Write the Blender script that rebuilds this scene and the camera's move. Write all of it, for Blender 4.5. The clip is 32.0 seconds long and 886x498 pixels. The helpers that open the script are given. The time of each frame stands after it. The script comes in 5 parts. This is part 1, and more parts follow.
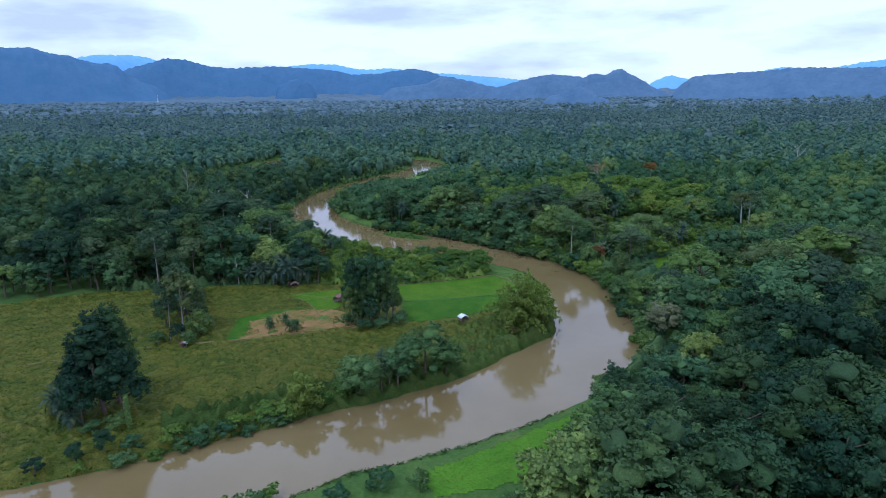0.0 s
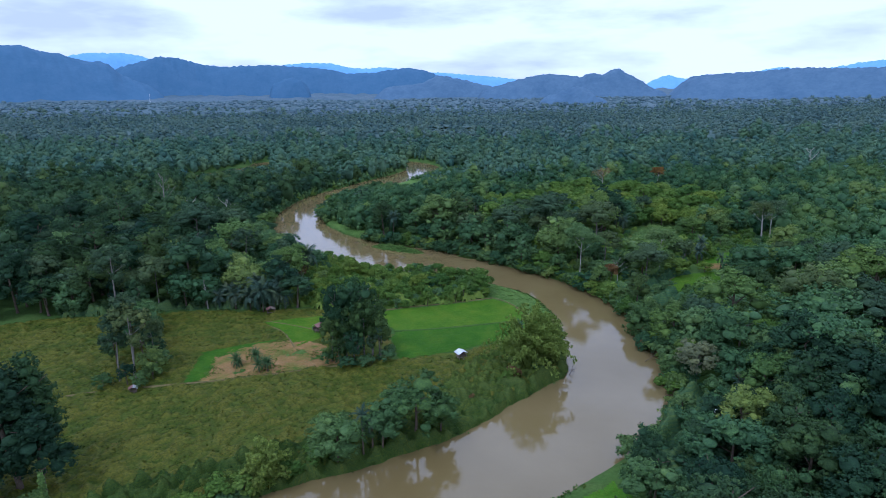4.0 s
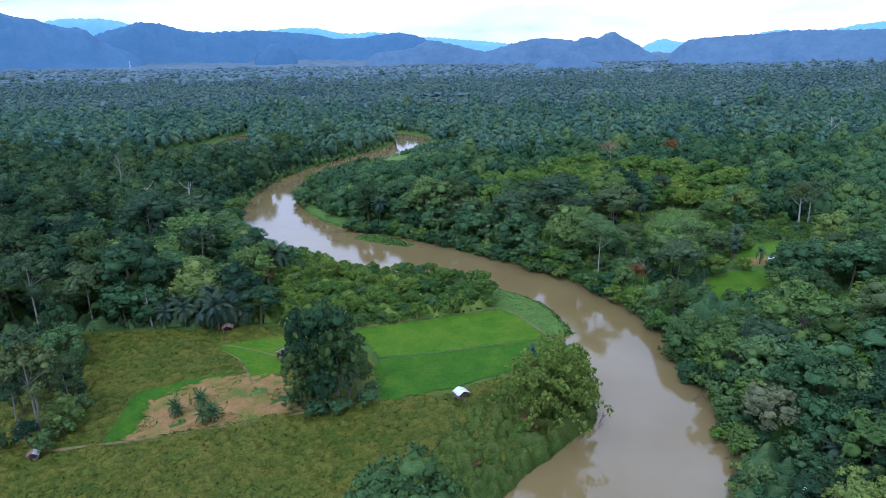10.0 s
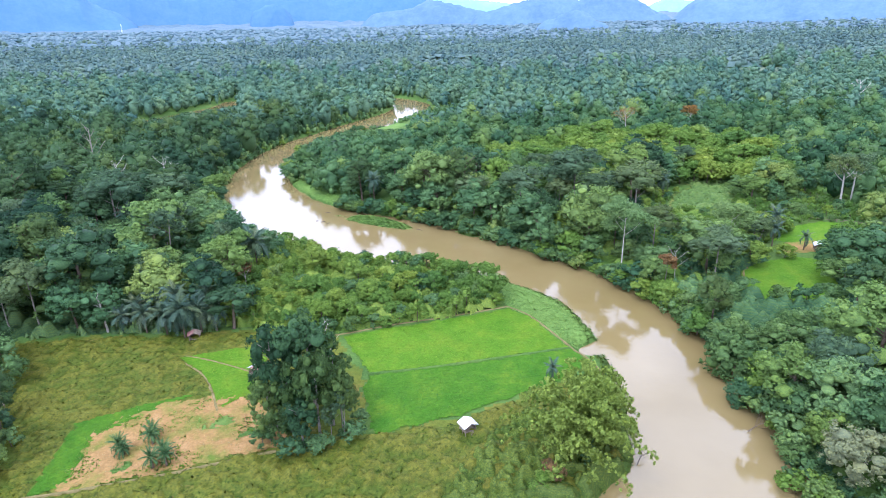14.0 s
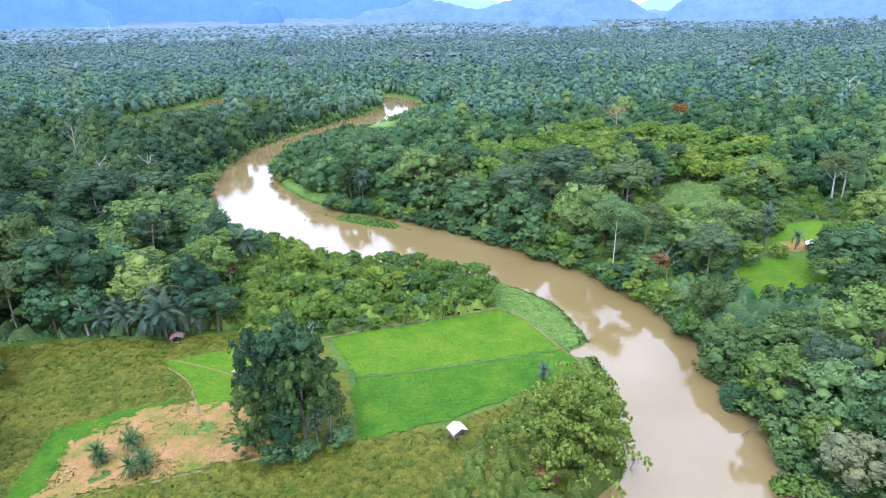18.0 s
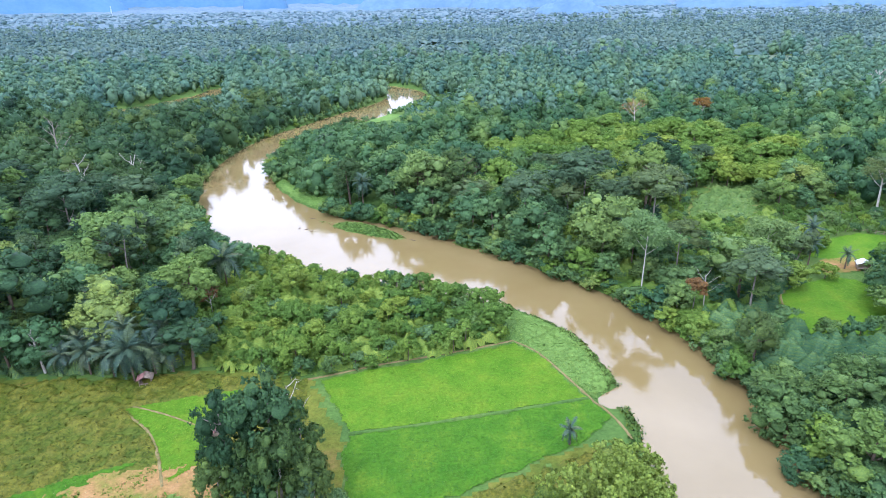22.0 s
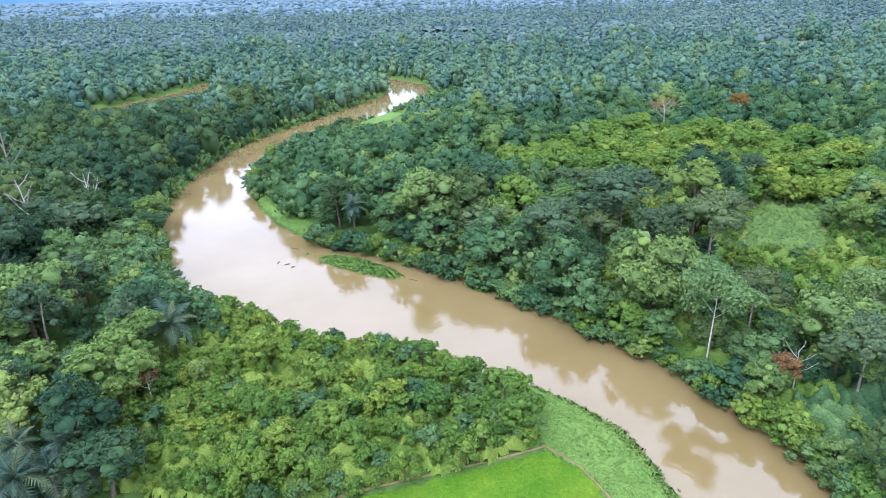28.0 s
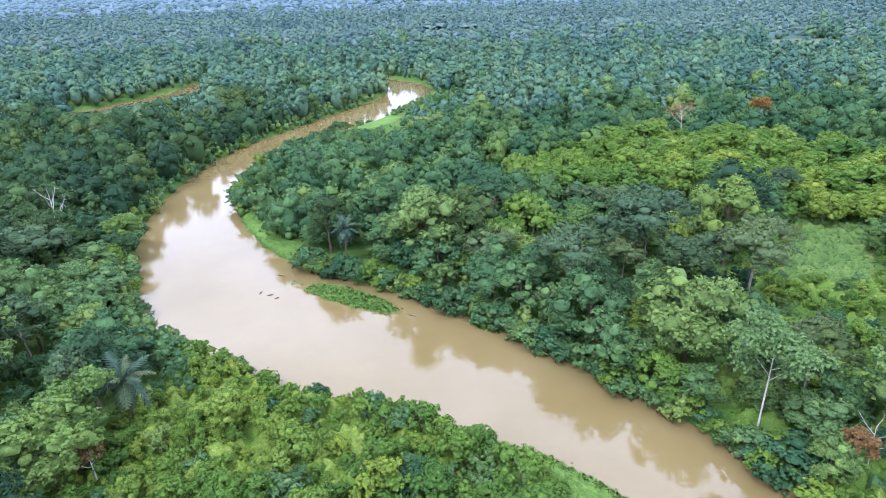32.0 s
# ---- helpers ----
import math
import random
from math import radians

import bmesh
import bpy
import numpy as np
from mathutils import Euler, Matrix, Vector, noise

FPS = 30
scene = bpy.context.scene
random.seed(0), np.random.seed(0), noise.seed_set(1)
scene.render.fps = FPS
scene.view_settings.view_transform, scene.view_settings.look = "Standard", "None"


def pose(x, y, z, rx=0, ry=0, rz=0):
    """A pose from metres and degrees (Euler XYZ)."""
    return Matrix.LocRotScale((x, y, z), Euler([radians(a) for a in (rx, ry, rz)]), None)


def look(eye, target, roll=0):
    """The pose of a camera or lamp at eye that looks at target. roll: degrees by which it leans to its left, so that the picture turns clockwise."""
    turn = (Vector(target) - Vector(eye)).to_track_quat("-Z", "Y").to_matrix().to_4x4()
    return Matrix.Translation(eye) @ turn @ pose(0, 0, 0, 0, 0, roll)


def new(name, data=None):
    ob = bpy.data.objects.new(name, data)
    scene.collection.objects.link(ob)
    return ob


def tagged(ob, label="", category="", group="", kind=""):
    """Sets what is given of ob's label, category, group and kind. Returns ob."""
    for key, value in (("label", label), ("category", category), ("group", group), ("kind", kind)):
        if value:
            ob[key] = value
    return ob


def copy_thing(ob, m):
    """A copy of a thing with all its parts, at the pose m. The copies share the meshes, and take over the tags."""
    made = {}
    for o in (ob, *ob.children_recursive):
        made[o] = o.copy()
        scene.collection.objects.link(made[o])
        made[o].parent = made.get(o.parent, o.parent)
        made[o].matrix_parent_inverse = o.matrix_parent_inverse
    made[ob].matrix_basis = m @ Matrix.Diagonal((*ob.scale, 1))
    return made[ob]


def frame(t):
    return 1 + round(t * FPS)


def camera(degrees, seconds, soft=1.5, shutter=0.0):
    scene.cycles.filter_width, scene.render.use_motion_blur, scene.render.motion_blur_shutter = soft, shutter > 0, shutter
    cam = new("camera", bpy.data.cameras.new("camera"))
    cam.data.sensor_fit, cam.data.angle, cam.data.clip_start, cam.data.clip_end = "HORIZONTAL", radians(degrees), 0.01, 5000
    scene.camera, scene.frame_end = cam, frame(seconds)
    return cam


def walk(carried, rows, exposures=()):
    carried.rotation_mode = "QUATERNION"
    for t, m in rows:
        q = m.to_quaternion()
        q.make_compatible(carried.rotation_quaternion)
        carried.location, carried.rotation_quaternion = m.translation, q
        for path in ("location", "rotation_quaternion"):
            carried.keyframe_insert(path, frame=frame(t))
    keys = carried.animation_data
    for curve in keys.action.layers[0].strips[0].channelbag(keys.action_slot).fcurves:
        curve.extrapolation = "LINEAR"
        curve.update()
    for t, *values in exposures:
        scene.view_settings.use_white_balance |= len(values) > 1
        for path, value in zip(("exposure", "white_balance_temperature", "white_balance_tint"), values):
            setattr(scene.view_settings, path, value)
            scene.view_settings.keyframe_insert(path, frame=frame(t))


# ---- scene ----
cam = camera(71.8, 32.0, soft=0.6)
PATH = [
    (0, (-5.224, -202.939, 81.891), (-5.239, -201.001, 81.394), -1.0),
    (3, (-5.144, -179.817, 82.412), (-5.147, -177.88, 81.912), -0.8),
    (5.5, (-4.839, -161.637, 82.457), (-4.836, -159.7, 81.959), -1.0),
    (6, (-4.929, -157.951, 82.57), (-4.922, -156.018, 82.059), -1.0),
    (6.5, (-5.024, -154.367, 82.438), (-5.016, -152.449, 81.872), -1.1),
    (7, (-5.054, -150.891, 82.417), (-5.043, -148.977, 81.837), -1.2),
    (9, (-5.1, -136.528, 82.544), (-5.081, -134.618, 81.95), -1.3),
    (10.5, (-5.288, -125.653, 82.279), (-5.266, -123.749, 81.666), -1.2),
    (11, (-4.923, -122.161, 81.87), (-4.904, -120.282, 81.188), -1.4),
    (11.5, (-4.542, -118.732, 81.543), (-4.53, -116.865, 80.827), -1.5),
    (12, (-4.519, -115.273, 81.304), (-4.506, -113.405, 80.588), -1.5),
    (13, (-4.856, -108.334, 80.763), (-4.841, -106.465, 80.053), -1.6),
    (14.5, (-4.846, -98.128, 80.946), (-4.831, -96.257, 80.238), -1.5),
    (16.5, (-4.188, -104.979, 80.029), (-4.134, -103.111, 79.316), -1.3),
    (17, (-4.218, -102.668, 80.328), (-4.168, -100.799, 79.617), -1.4),
    (19, (-4.363, -91.458, 80.309), (-4.326, -89.593, 79.587), -1.2),
    (21, (-4.207, -79.306, 81.12), (-4.179, -77.45, 80.377), -1.3),
    (23, (-4.394, -66.742, 81.376), (-4.369, -64.892, 80.618), -1.2),
    (25, (-4.166, -52.36, 81.567), (-4.149, -50.515, 80.797), -1.5),
    (25.5, (-3.982, -48.655, 81.843), (-3.968, -46.812, 81.066), -1.7),
    (27.5, (-3.791, -34.014, 81.932), (-3.782, -32.177, 81.143), -1.8),
    (28, (-3.756, -30.491, 81.775), (-3.749, -28.654, 80.985), -1.8),
    (29, (-3.895, -22.498, 82.602), (-3.888, -20.665, 81.801), -1.6),
    (29.5, (-3.978, -18.94, 82.532), (-3.971, -17.103, 81.742), -1.6),
    (30, (-4.073, -15.816, 82.348), (-4.066, -13.981, 81.553), -1.5),
    (30.5, (-4.072, -13.239, 82.312), (-4.067, -11.408, 81.507), -1.5),
    (31, (-4.076, -11.118, 82.224), (-4.072, -9.293, 81.406), -1.6),
    (31.5, (-3.943, -9.096, 82.008), (-3.938, -7.272, 81.187), -1.6),
    (32, (-3.673, -7.053, 81.978), (-3.669, -5.22, 81.177), -1.8),
]
walk(cam, [(t, look(eye, target, roll)) for t, eye, target, roll in PATH],
     exposures=[(0.0, -0.76, 4600, 18), (6.0, -0.78, 4600, 18), (7.0, -0.72, 4600, 18), (9.0, -0.44, 4600, 18), (10.4, -0.36, 4600, 18), (11.8, 0.77, 5000, 20), (32.0, 0.77, 5000, 20)])

# ---- sky and sun: high broken overcast ----
SUN_EL, SUN_AZ = radians(58), radians(215)
world = bpy.data.worlds.new("overcast_sky")
scene.world = world
world.use_nodes = True
wn, wl = world.node_tree.nodes, world.node_tree.links
wn.clear()
w_out, w_bg = wn.new("ShaderNodeOutputWorld"), wn.new("ShaderNodeBackground")
sky = wn.new("ShaderNodeTexSky")
sky.sky_type, sky.sun_disc, sky.sun_elevation, sky.sun_rotation = "NISHITA", False, SUN_EL, SUN_AZ
w_co, w_map = wn.new("ShaderNodeTexCoord"), wn.new("ShaderNodeMapping")
w_map.inputs["Scale"].default_value = (1.6, 1.6, 7.0)
w_noise = wn.new("ShaderNodeTexNoise")
w_noise.inputs["Scale"].default_value, w_noise.inputs["Detail"].default_value = 2.4, 7.0
w_noise.inputs["Roughness"].default_value = 0.55
w_ramp = wn.new("ShaderNodeValToRGB")
w_ramp.color_ramp.elements[0].position, w_ramp.color_ramp.elements[0].color = 0.34, (8.6, 8.5, 8.6, 1)
w_ramp.color_ramp.elements[1].position, w_ramp.color_ramp.elements[1].color = 0.56, (13.6, 13.1, 12.7, 1)
w_mix = wn.new("ShaderNodeMix")
w_mix.data_type, w_mix.inputs["Factor"].default_value = "RGBA", 0.9
wl.new(w_co.outputs["Generated"], w_map.inputs["Vector"])
wl.new(w_map.outputs["Vector"], w_noise.inputs["Vector"])
wl.new(w_noise.outputs["Fac"], w_ramp.inputs["Fac"])
wl.new(sky.outputs["Color"], w_mix.inputs["A"])
wl.new(w_ramp.outputs["Color"], w_mix.inputs["B"])
wl.new(w_mix.outputs["Result"], w_bg.inputs["Color"])
w_bg.inputs["Strength"].default_value = 0.148
wl.new(w_bg.outputs["Background"], w_out.inputs["Surface"])

sun = new("sun", bpy.data.lights.new("sun", "SUN"))
sun.data.energy, sun.data.angle, sun.data.color = 1.7, radians(14), (1.0, 0.95, 0.86)
sun.matrix_world = look((0, 0, 300), (0 - 300 * math.sin(SUN_AZ) / math.tan(SUN_EL), 0 - 300 * math.cos(SUN_AZ) / math.tan(SUN_EL), 0))


# ---- materials ----
def node_mat(name):
    m = bpy.data.materials.new(name)
    m.use_nodes = True
    return m, m.node_tree.nodes, m.node_tree.links, m.node_tree.nodes["Principled BSDF"]


def ramp(nodes, stops):
    r = nodes.new("ShaderNodeValToRGB")
    e = r.color_ramp.elements
    while len(e) < len(stops):
        e.new(0.5)
    for el, (p, c) in zip(e, stops):
        el.position, el.color = p, (*c, 1)
    return r


def noise_tex(nodes, links, scale, detail=4.0, rough=0.6, space="Object"):
    if space == "World":
        co = nodes.new("ShaderNodeNewGeometry").outputs["Position"]
    else:
        co = nodes.new("ShaderNodeTexCoord").outputs["Object"]
    n = nodes.new("ShaderNodeTexNoise")
    n.inputs["Scale"].default_value, n.inputs["Detail"].default_value, n.inputs["Roughness"].default_value = scale, detail, rough
    links.new(co, n.inputs["Vector"])
    return n


def mixc(nodes, links, a, b, fac, blend="MIX"):
    m = nodes.new("ShaderNodeMix")
    m.data_type, m.blend_type = "RGBA", blend
    for sock, v in (("Factor", fac), ("A", a), ("B", b)):
        if isinstance(v, (int, float)):
            m.inputs[sock].default_value = v
        elif isinstance(v, tuple):
            m.inputs[sock].default_value = (*v, 1)
        else:
            links.new(v, m.inputs[sock])
    return m.outputs["Result"]


def leaf_mat(name, dark, mid, light, patch=0.03, see=0.3, grain=4.5, vary=0.85, kin=0.9, mottle=None):
    """Foliage: a tone for every tree, a tone for every leaf clump, and slow drift across the stand."""
    m, n, l, b = node_mat(name)
    info, geo = n.new("ShaderNodeObjectInfo"), n.new("ShaderNodeNewGeometry")
    drift = noise_tex(n, l, patch, 3.0, 0.6, "World")
    tree = ramp(n, [(0.0, dark), (0.5, mid), (1.0, light)])
    tone = n.new("ShaderNodeAttribute")
    tone.attribute_name = "tone"
    both = n.new("ShaderNodeMath")
    l.new(info.outputs["Random"], both.inputs[0])
    l.new(tone.outputs["Fac"], both.inputs[1])
    add = n.new("ShaderNodeMath")
    add.operation = "MULTIPLY_ADD"
    l.new(both.outputs[0], add.inputs[0])
    add.inputs[1].default_value = 0.75
    sub = n.new("ShaderNodeMath")
    sub.operation = "MULTIPLY_ADD"
    l.new(drift.outputs["Fac"], sub.inputs[0])
    sub.inputs[1].default_value, sub.inputs[2].default_value = 0.9, -0.33
    l.new(sub.outputs[0], add.inputs[2])
    l.new(add.outputs[0], tree.inputs["Fac"])
    hue = n.new("ShaderNodeMath")
    hue.operation = "MULTIPLY"
    l.new(both.outputs[0], hue.inputs[0])
    hue.inputs[1].default_value = 7.31
    part_ = n.new("ShaderNodeMath")
    part_.operation = "FRACT"
    l.new(hue.outputs[0], part_.inputs[0])
    kinds = ramp(n, [(0.0, (0.78, 0.90, 1.0)), (0.3, (0.92, 0.98, 1.02)), (0.6, (1.0, 1.0, 0.95)), (0.82, (1.18, 1.08, 0.78)), (1.0, (1.45, 1.22, 0.85))])
    l.new(part_.outputs[0], kinds.inputs["Fac"])
    tinted = mixc(n, l, tree.outputs["Color"], kinds.outputs["Color"], kin, "MULTIPLY")
    isl = ramp(n, [(0.0, (0.72, 0.76, 0.80)), (0.6, (1.0, 1.0, 1.0)), (1.0, (1.30, 1.22, 1.0))])
    l.new(geo.outputs["Random Per Island"], isl.inputs["Fac"])
    col = mixc(n, l, tinted, isl.outputs["Color"], vary, "MULTIPLY")
    cell = n.new("ShaderNodeTexVoronoi")
    cell.inputs["Scale"].default_value = grain
    l.new(geo.outputs["Position"], cell.inputs["Vector"])
    split = n.new("ShaderNodeSeparateColor")
    l.new(cell.outputs["Color"], split.inputs["Color"])
    leafy = ramp(n, [(0.0, (0.70, 0.74, 0.78)), (0.5, (0.98, 0.98, 0.97)), (1.0, (1.32, 1.26, 1.05))])
    l.new(split.outputs[0], leafy.inputs["Fac"])
    col = mixc(n, l, col, leafy.outputs["Color"], vary if mottle is None else mottle, "MULTIPLY")
    bp = n.new("ShaderNodeBump")
    bp.inputs["Strength"].default_value, bp.inputs["Distance"].default_value = 0.4, 0.5 / grain
    l.new(cell.outputs["Distance"], bp.inputs["Height"])
    bp.invert = True
    l.new(bp.outputs["Normal"], b.inputs["Normal"])
    l.new(col, b.inputs["Base Color"])
    b.inputs["Roughness"].default_value, b.inputs["Specular IOR Level"].default_value = 0.62, 0.14
    tr, mx = n.new("ShaderNodeBsdfTranslucent"), n.new("ShaderNodeMixShader")
    l.new(col, tr.inputs["Color"])
    mx.inputs[0].default_value = see
    l.new(b.outputs[0], mx.inputs[1])
    l.new(tr.outputs[0], mx.inputs[2])
    l.new(mx.outputs[0], n["Material Output"].inputs["Surface"])
    return m


def plain_mat(name, stops, scale, rough=0.85, bump=0.3, bscale=None, metal=0.0, space="Object", spec=0.1):
    m, n, l, b = node_mat(name)
    a = noise_tex(n, l, scale, 6.0, 0.65, space)
    r = ramp(n, stops)
    l.new(a.outputs["Fac"], r.inputs["Fac"])
    f = noise_tex(n, l, bscale or scale * 6, 5.0, 0.7, space)
    fine = ramp(n, [(0.3, (0.72, 0.72, 0.72)), (0.7, (1.2, 1.2, 1.2))])
    l.new(f.outputs["Fac"], fine.inputs["Fac"])
    l.new(mixc(n, l, r.outputs["Color"], fine.outputs["Color"], 1.0, "MULTIPLY"), b.inputs["Base Color"])
    bp = n.new("ShaderNodeBump")
    bp.inputs["Strength"].default_value, bp.inputs["Distance"].default_value = bump, 0.5 / (bscale or scale * 6)
    l.new(f.outputs["Fac"], bp.inputs["Height"])
    l.new(bp.outputs["Normal"], b.inputs["Normal"])
    b.inputs["Roughness"].default_value, b.inputs["Metallic"].default_value = rough, metal
    b.inputs["Specular IOR Level"].default_value = spec
    return m


LEAF_DARK = leaf_mat("leaf_dark_green", (0.024, 0.056, 0.030), (0.046, 0.096, 0.043), (0.088, 0.150, 0.056))
LEAF_CLUMP = leaf_mat("leaf_deep_green", (0.034, 0.074, 0.030), (0.060, 0.116, 0.042), (0.100, 0.164, 0.056))
LEAF_MID = leaf_mat("leaf_mid_green", (0.060, 0.128, 0.056), (0.116, 0.206, 0.076), (0.186, 0.274, 0.092))
LEAF_LIGHT = leaf_mat("leaf_light_green", (0.094, 0.182, 0.034), (0.160, 0.260, 0.042), (0.232, 0.318, 0.056), 0.03, 0.35, 4.5, 0.65, 0.5)
LEAF_GREY = leaf_mat("leaf_grey_green", (0.058, 0.102, 0.052), (0.094, 0.148, 0.070), (0.148, 0.206, 0.096))
LEAF_BAMBOO = leaf_mat("leaf_yellow_green", (0.104, 0.182, 0.045), (0.152, 0.242, 0.060), (0.210, 0.290, 0.080), 0.03, 0.3, 4.5, 0.75, 0.5)
LEAF_PALE = leaf_mat("leaf_pale_green", (0.150, 0.240, 0.085), (0.200, 0.295, 0.105), (0.260, 0.350, 0.135), 0.03, 0.4, 4.5, 0.7, 0.2)
LEAF_ORANGE = leaf_mat("leaf_orange", (0.19, 0.105, 0.028), (0.24, 0.135, 0.032), (0.27, 0.17, 0.04), 0.03, 0.3, 4.5, 0.85, 0.3)
LEAF_RED = leaf_mat("leaf_dry_red", (0.18, 0.110, 0.048), (0.23, 0.145, 0.062), (0.29, 0.190, 0.09), 0.03, 0.3, 4.5, 0.85, 0.2)
LEAF_PALM = leaf_mat("leaf_palm", (0.044, 0.078, 0.050), (0.074, 0.116, 0.074), (0.118, 0.158, 0.108), 0.03, 0.2, 2.5)
LEAF_GRASS = leaf_mat("leaf_meadow_shrub", (0.028, 0.062, 0.008), (0.072, 0.106, 0.012), (0.130, 0.142, 0.021), 0.07, 0.35, 3.0, 0.8, 0.35)
LEAF_SCRUB = leaf_mat("leaf_bank_scrub", (0.046, 0.092, 0.016), (0.084, 0.138, 0.024), (0.132, 0.182, 0.038), 0.05, 0.35, 5.0, 0.85, 0.7)
LEAF_PLUME = leaf_mat("leaf_bamboo_plume", (0.185, 0.265, 0.042), (0.255, 0.335, 0.060), (0.330, 0.395, 0.086), 0.05, 0.45, 4.0, 0.8, 0.2)
LEAF_CREAM = leaf_mat("leaf_cream_blossom", (0.17, 0.20, 0.09), (0.25, 0.26, 0.13), (0.34, 0.33, 0.18), 0.05, 0.3, 4.0, 0.7)
LEAF_LUSH = leaf_mat("leaf_lush_grass", (0.098, 0.182, 0.036), (0.138, 0.236, 0.048), (0.188, 0.285, 0.062), 0.05, 0.35, 6.0, 0.35, 0.3)
LEAF_SCREW = leaf_mat("leaf_screw_pine", (0.045, 0.095, 0.035), (0.070, 0.130, 0.045), (0.105, 0.170, 0.060), 0.03, 0.2, 2.5, 0.7, 0.3)
LEAF_RICE = leaf_mat("leaf_rice", (0.070, 0.148, 0.008), (0.098, 0.182, 0.011), (0.134, 0.215, 0.014), 0.05, 0.3, 7.0, 0.3, 0.3)
LEAF_RICE_DEEP = leaf_mat("leaf_rice_deep", (0.044, 0.122, 0.010), (0.066, 0.152, 0.013), (0.098, 0.182, 0.017), 0.05, 0.3, 7.0, 0.3, 0.3)
LEAF_REED = leaf_mat("leaf_dry_reed", (0.22, 0.20, 0.10), (0.30, 0.28, 0.15), (0.40, 0.36, 0.20), 0.05)
# haze painted into the leaf colours: bluer and lower in contrast with distance
LEAF_HAZE_MID = leaf_mat("leaf_middle_woods_hazed", (0.046, 0.100, 0.086), (0.076, 0.150, 0.112), (0.118, 0.205, 0.126), 0.012, 0.2, 1.1, 0.5, 0.6, 0.9)
LEAF_HAZE_FAR = leaf_mat("leaf_far_woods_hazed", (0.050, 0.094, 0.100), (0.078, 0.132, 0.124), (0.112, 0.174, 0.140), 0.006, 0.1, 0.5, 0.35, 0.35, 0.6)
LEAF_HAZE_VERY_FAR = leaf_mat("leaf_horizon_woods_hazed", (0.066, 0.113, 0.142), (0.083, 0.134, 0.162), (0.107, 0.162, 0.180), 0.004, 0.0, 0.2, 0.25, 0.15, 0.4)
LEAF_HAZE_LAST = leaf_mat("leaf_last_woods_hazed", (0.066, 0.114, 0.160), (0.080, 0.132, 0.178), (0.098, 0.152, 0.192), 0.003, 0.0, 0.12, 0.12, 0.05, 0.45)
BARK = plain_mat("bark_brown", [(0.3, (0.09, 0.065, 0.045)), (0.7, (0.19, 0.15, 0.11))], 1.5)
BARK_GREY = plain_mat("bark_grey", [(0.3, (0.17, 0.15, 0.12)), (0.7, (0.30, 0.27, 0.23))], 1.2)
BARK_PALE = plain_mat("bark_pale", [(0.3, (0.32, 0.29, 0.24)), (0.7, (0.55, 0.52, 0.46))], 1.2)
GROUND = plain_mat("forest_floor_grass", [(0.25, (0.040, 0.085, 0.018)), (0.5, (0.075, 0.135, 0.026)), (0.75, (0.115, 0.16, 0.036))], 0.05, 0.9, 0.6, 1.2, 0, "World")
RICE_A = plain_mat("rice_bright", [(0.3, (0.060, 0.142, 0.007)), (0.5, (0.086, 0.172, 0.009)), (0.72, (0.128, 0.195, 0.012))], 0.16, 0.8, 0.9, 1.6, 0, "World", 0.05)
VERGE_GRASS = plain_mat("verge_grass", [(0.3, (0.068, 0.170, 0.010)), (0.7, (0.110, 0.225, 0.014))], 0.12, 0.8, 0.5, 2.0, 0, "World", 0.05)
RICE_B = plain_mat("rice_deep", [(0.3, (0.034, 0.108, 0.007)), (0.55, (0.066, 0.148, 0.009)), (0.75, (0.110, 0.175, 0.012))], 0.14, 0.8, 0.9, 1.6, 0, "World", 0.05)
MEADOW = plain_mat("meadow_olive", [(0.28, (0.050, 0.086, 0.010)), (0.45, (0.085, 0.112, 0.014)), (0.58, (0.125, 0.138, 0.018)), (0.72, (0.180, 0.135, 0.036))], 0.09, 0.9, 0.9, 1.3, 0, "World")
STRAW = plain_mat("dry_straw_soil", [(0.30, (0.095, 0.135, 0.018)), (0.42, (0.200, 0.160, 0.040)), (0.52, (0.270, 0.165, 0.058)), (0.66, (0.32, 0.195, 0.078)), (0.8, (0.36, 0.27, 0.11))], 0.16, 0.95, 0.6, 1.8, 0, "World")
CLEARING = plain_mat("clearing_grass", [(0.3, (0.085, 0.135, 0.022)), (0.5, (0.135, 0.165, 0.032)), (0.72, (0.20, 0.20, 0.055))], 0.06, 0.9, 0.6, 1.3, 0, "World")
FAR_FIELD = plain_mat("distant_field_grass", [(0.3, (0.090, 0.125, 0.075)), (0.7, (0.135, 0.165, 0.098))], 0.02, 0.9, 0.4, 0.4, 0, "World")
BANK_GRASS = plain_mat("bank_grass", [(0.3, (0.086, 0.160, 0.030)), (0.7, (0.140, 0.224, 0.044))], 0.12, 0.85, 0.6, 1.6, 0, "World")
PATH_SOIL = plain_mat("path_soil", [(0.3, (0.13, 0.115, 0.040)), (0.7, (0.22, 0.175, 0.075))], 0.4, 0.95, 0.4, 2.0, 0, "World")

WATER, n, l, b = node_mat("muddy_river_water")
silt = noise_tex(n, l, 0.025, 4.0, 0.6, "World")
silt_r = ramp(n, [(0.3, (0.172, 0.126, 0.045)), (0.7, (0.214, 0.160, 0.066))])
l.new(silt.outputs["Fac"], silt_r.inputs["Fac"])
l.new(silt_r.outputs["Color"], b.inputs["Base Color"])
b.inputs["Roughness"].default_value, b.inputs["IOR"].default_value = 0.05, 1.7
rip = noise_tex(n, l, 0.55, 4.0, 0.6, "World")
bp = n.new("ShaderNodeBump")
bp.inputs["Strength"].default_value, bp.inputs["Distance"].default_value = 0.075, 0.35
l.new(rip.outputs["Fac"], bp.inputs["Height"])
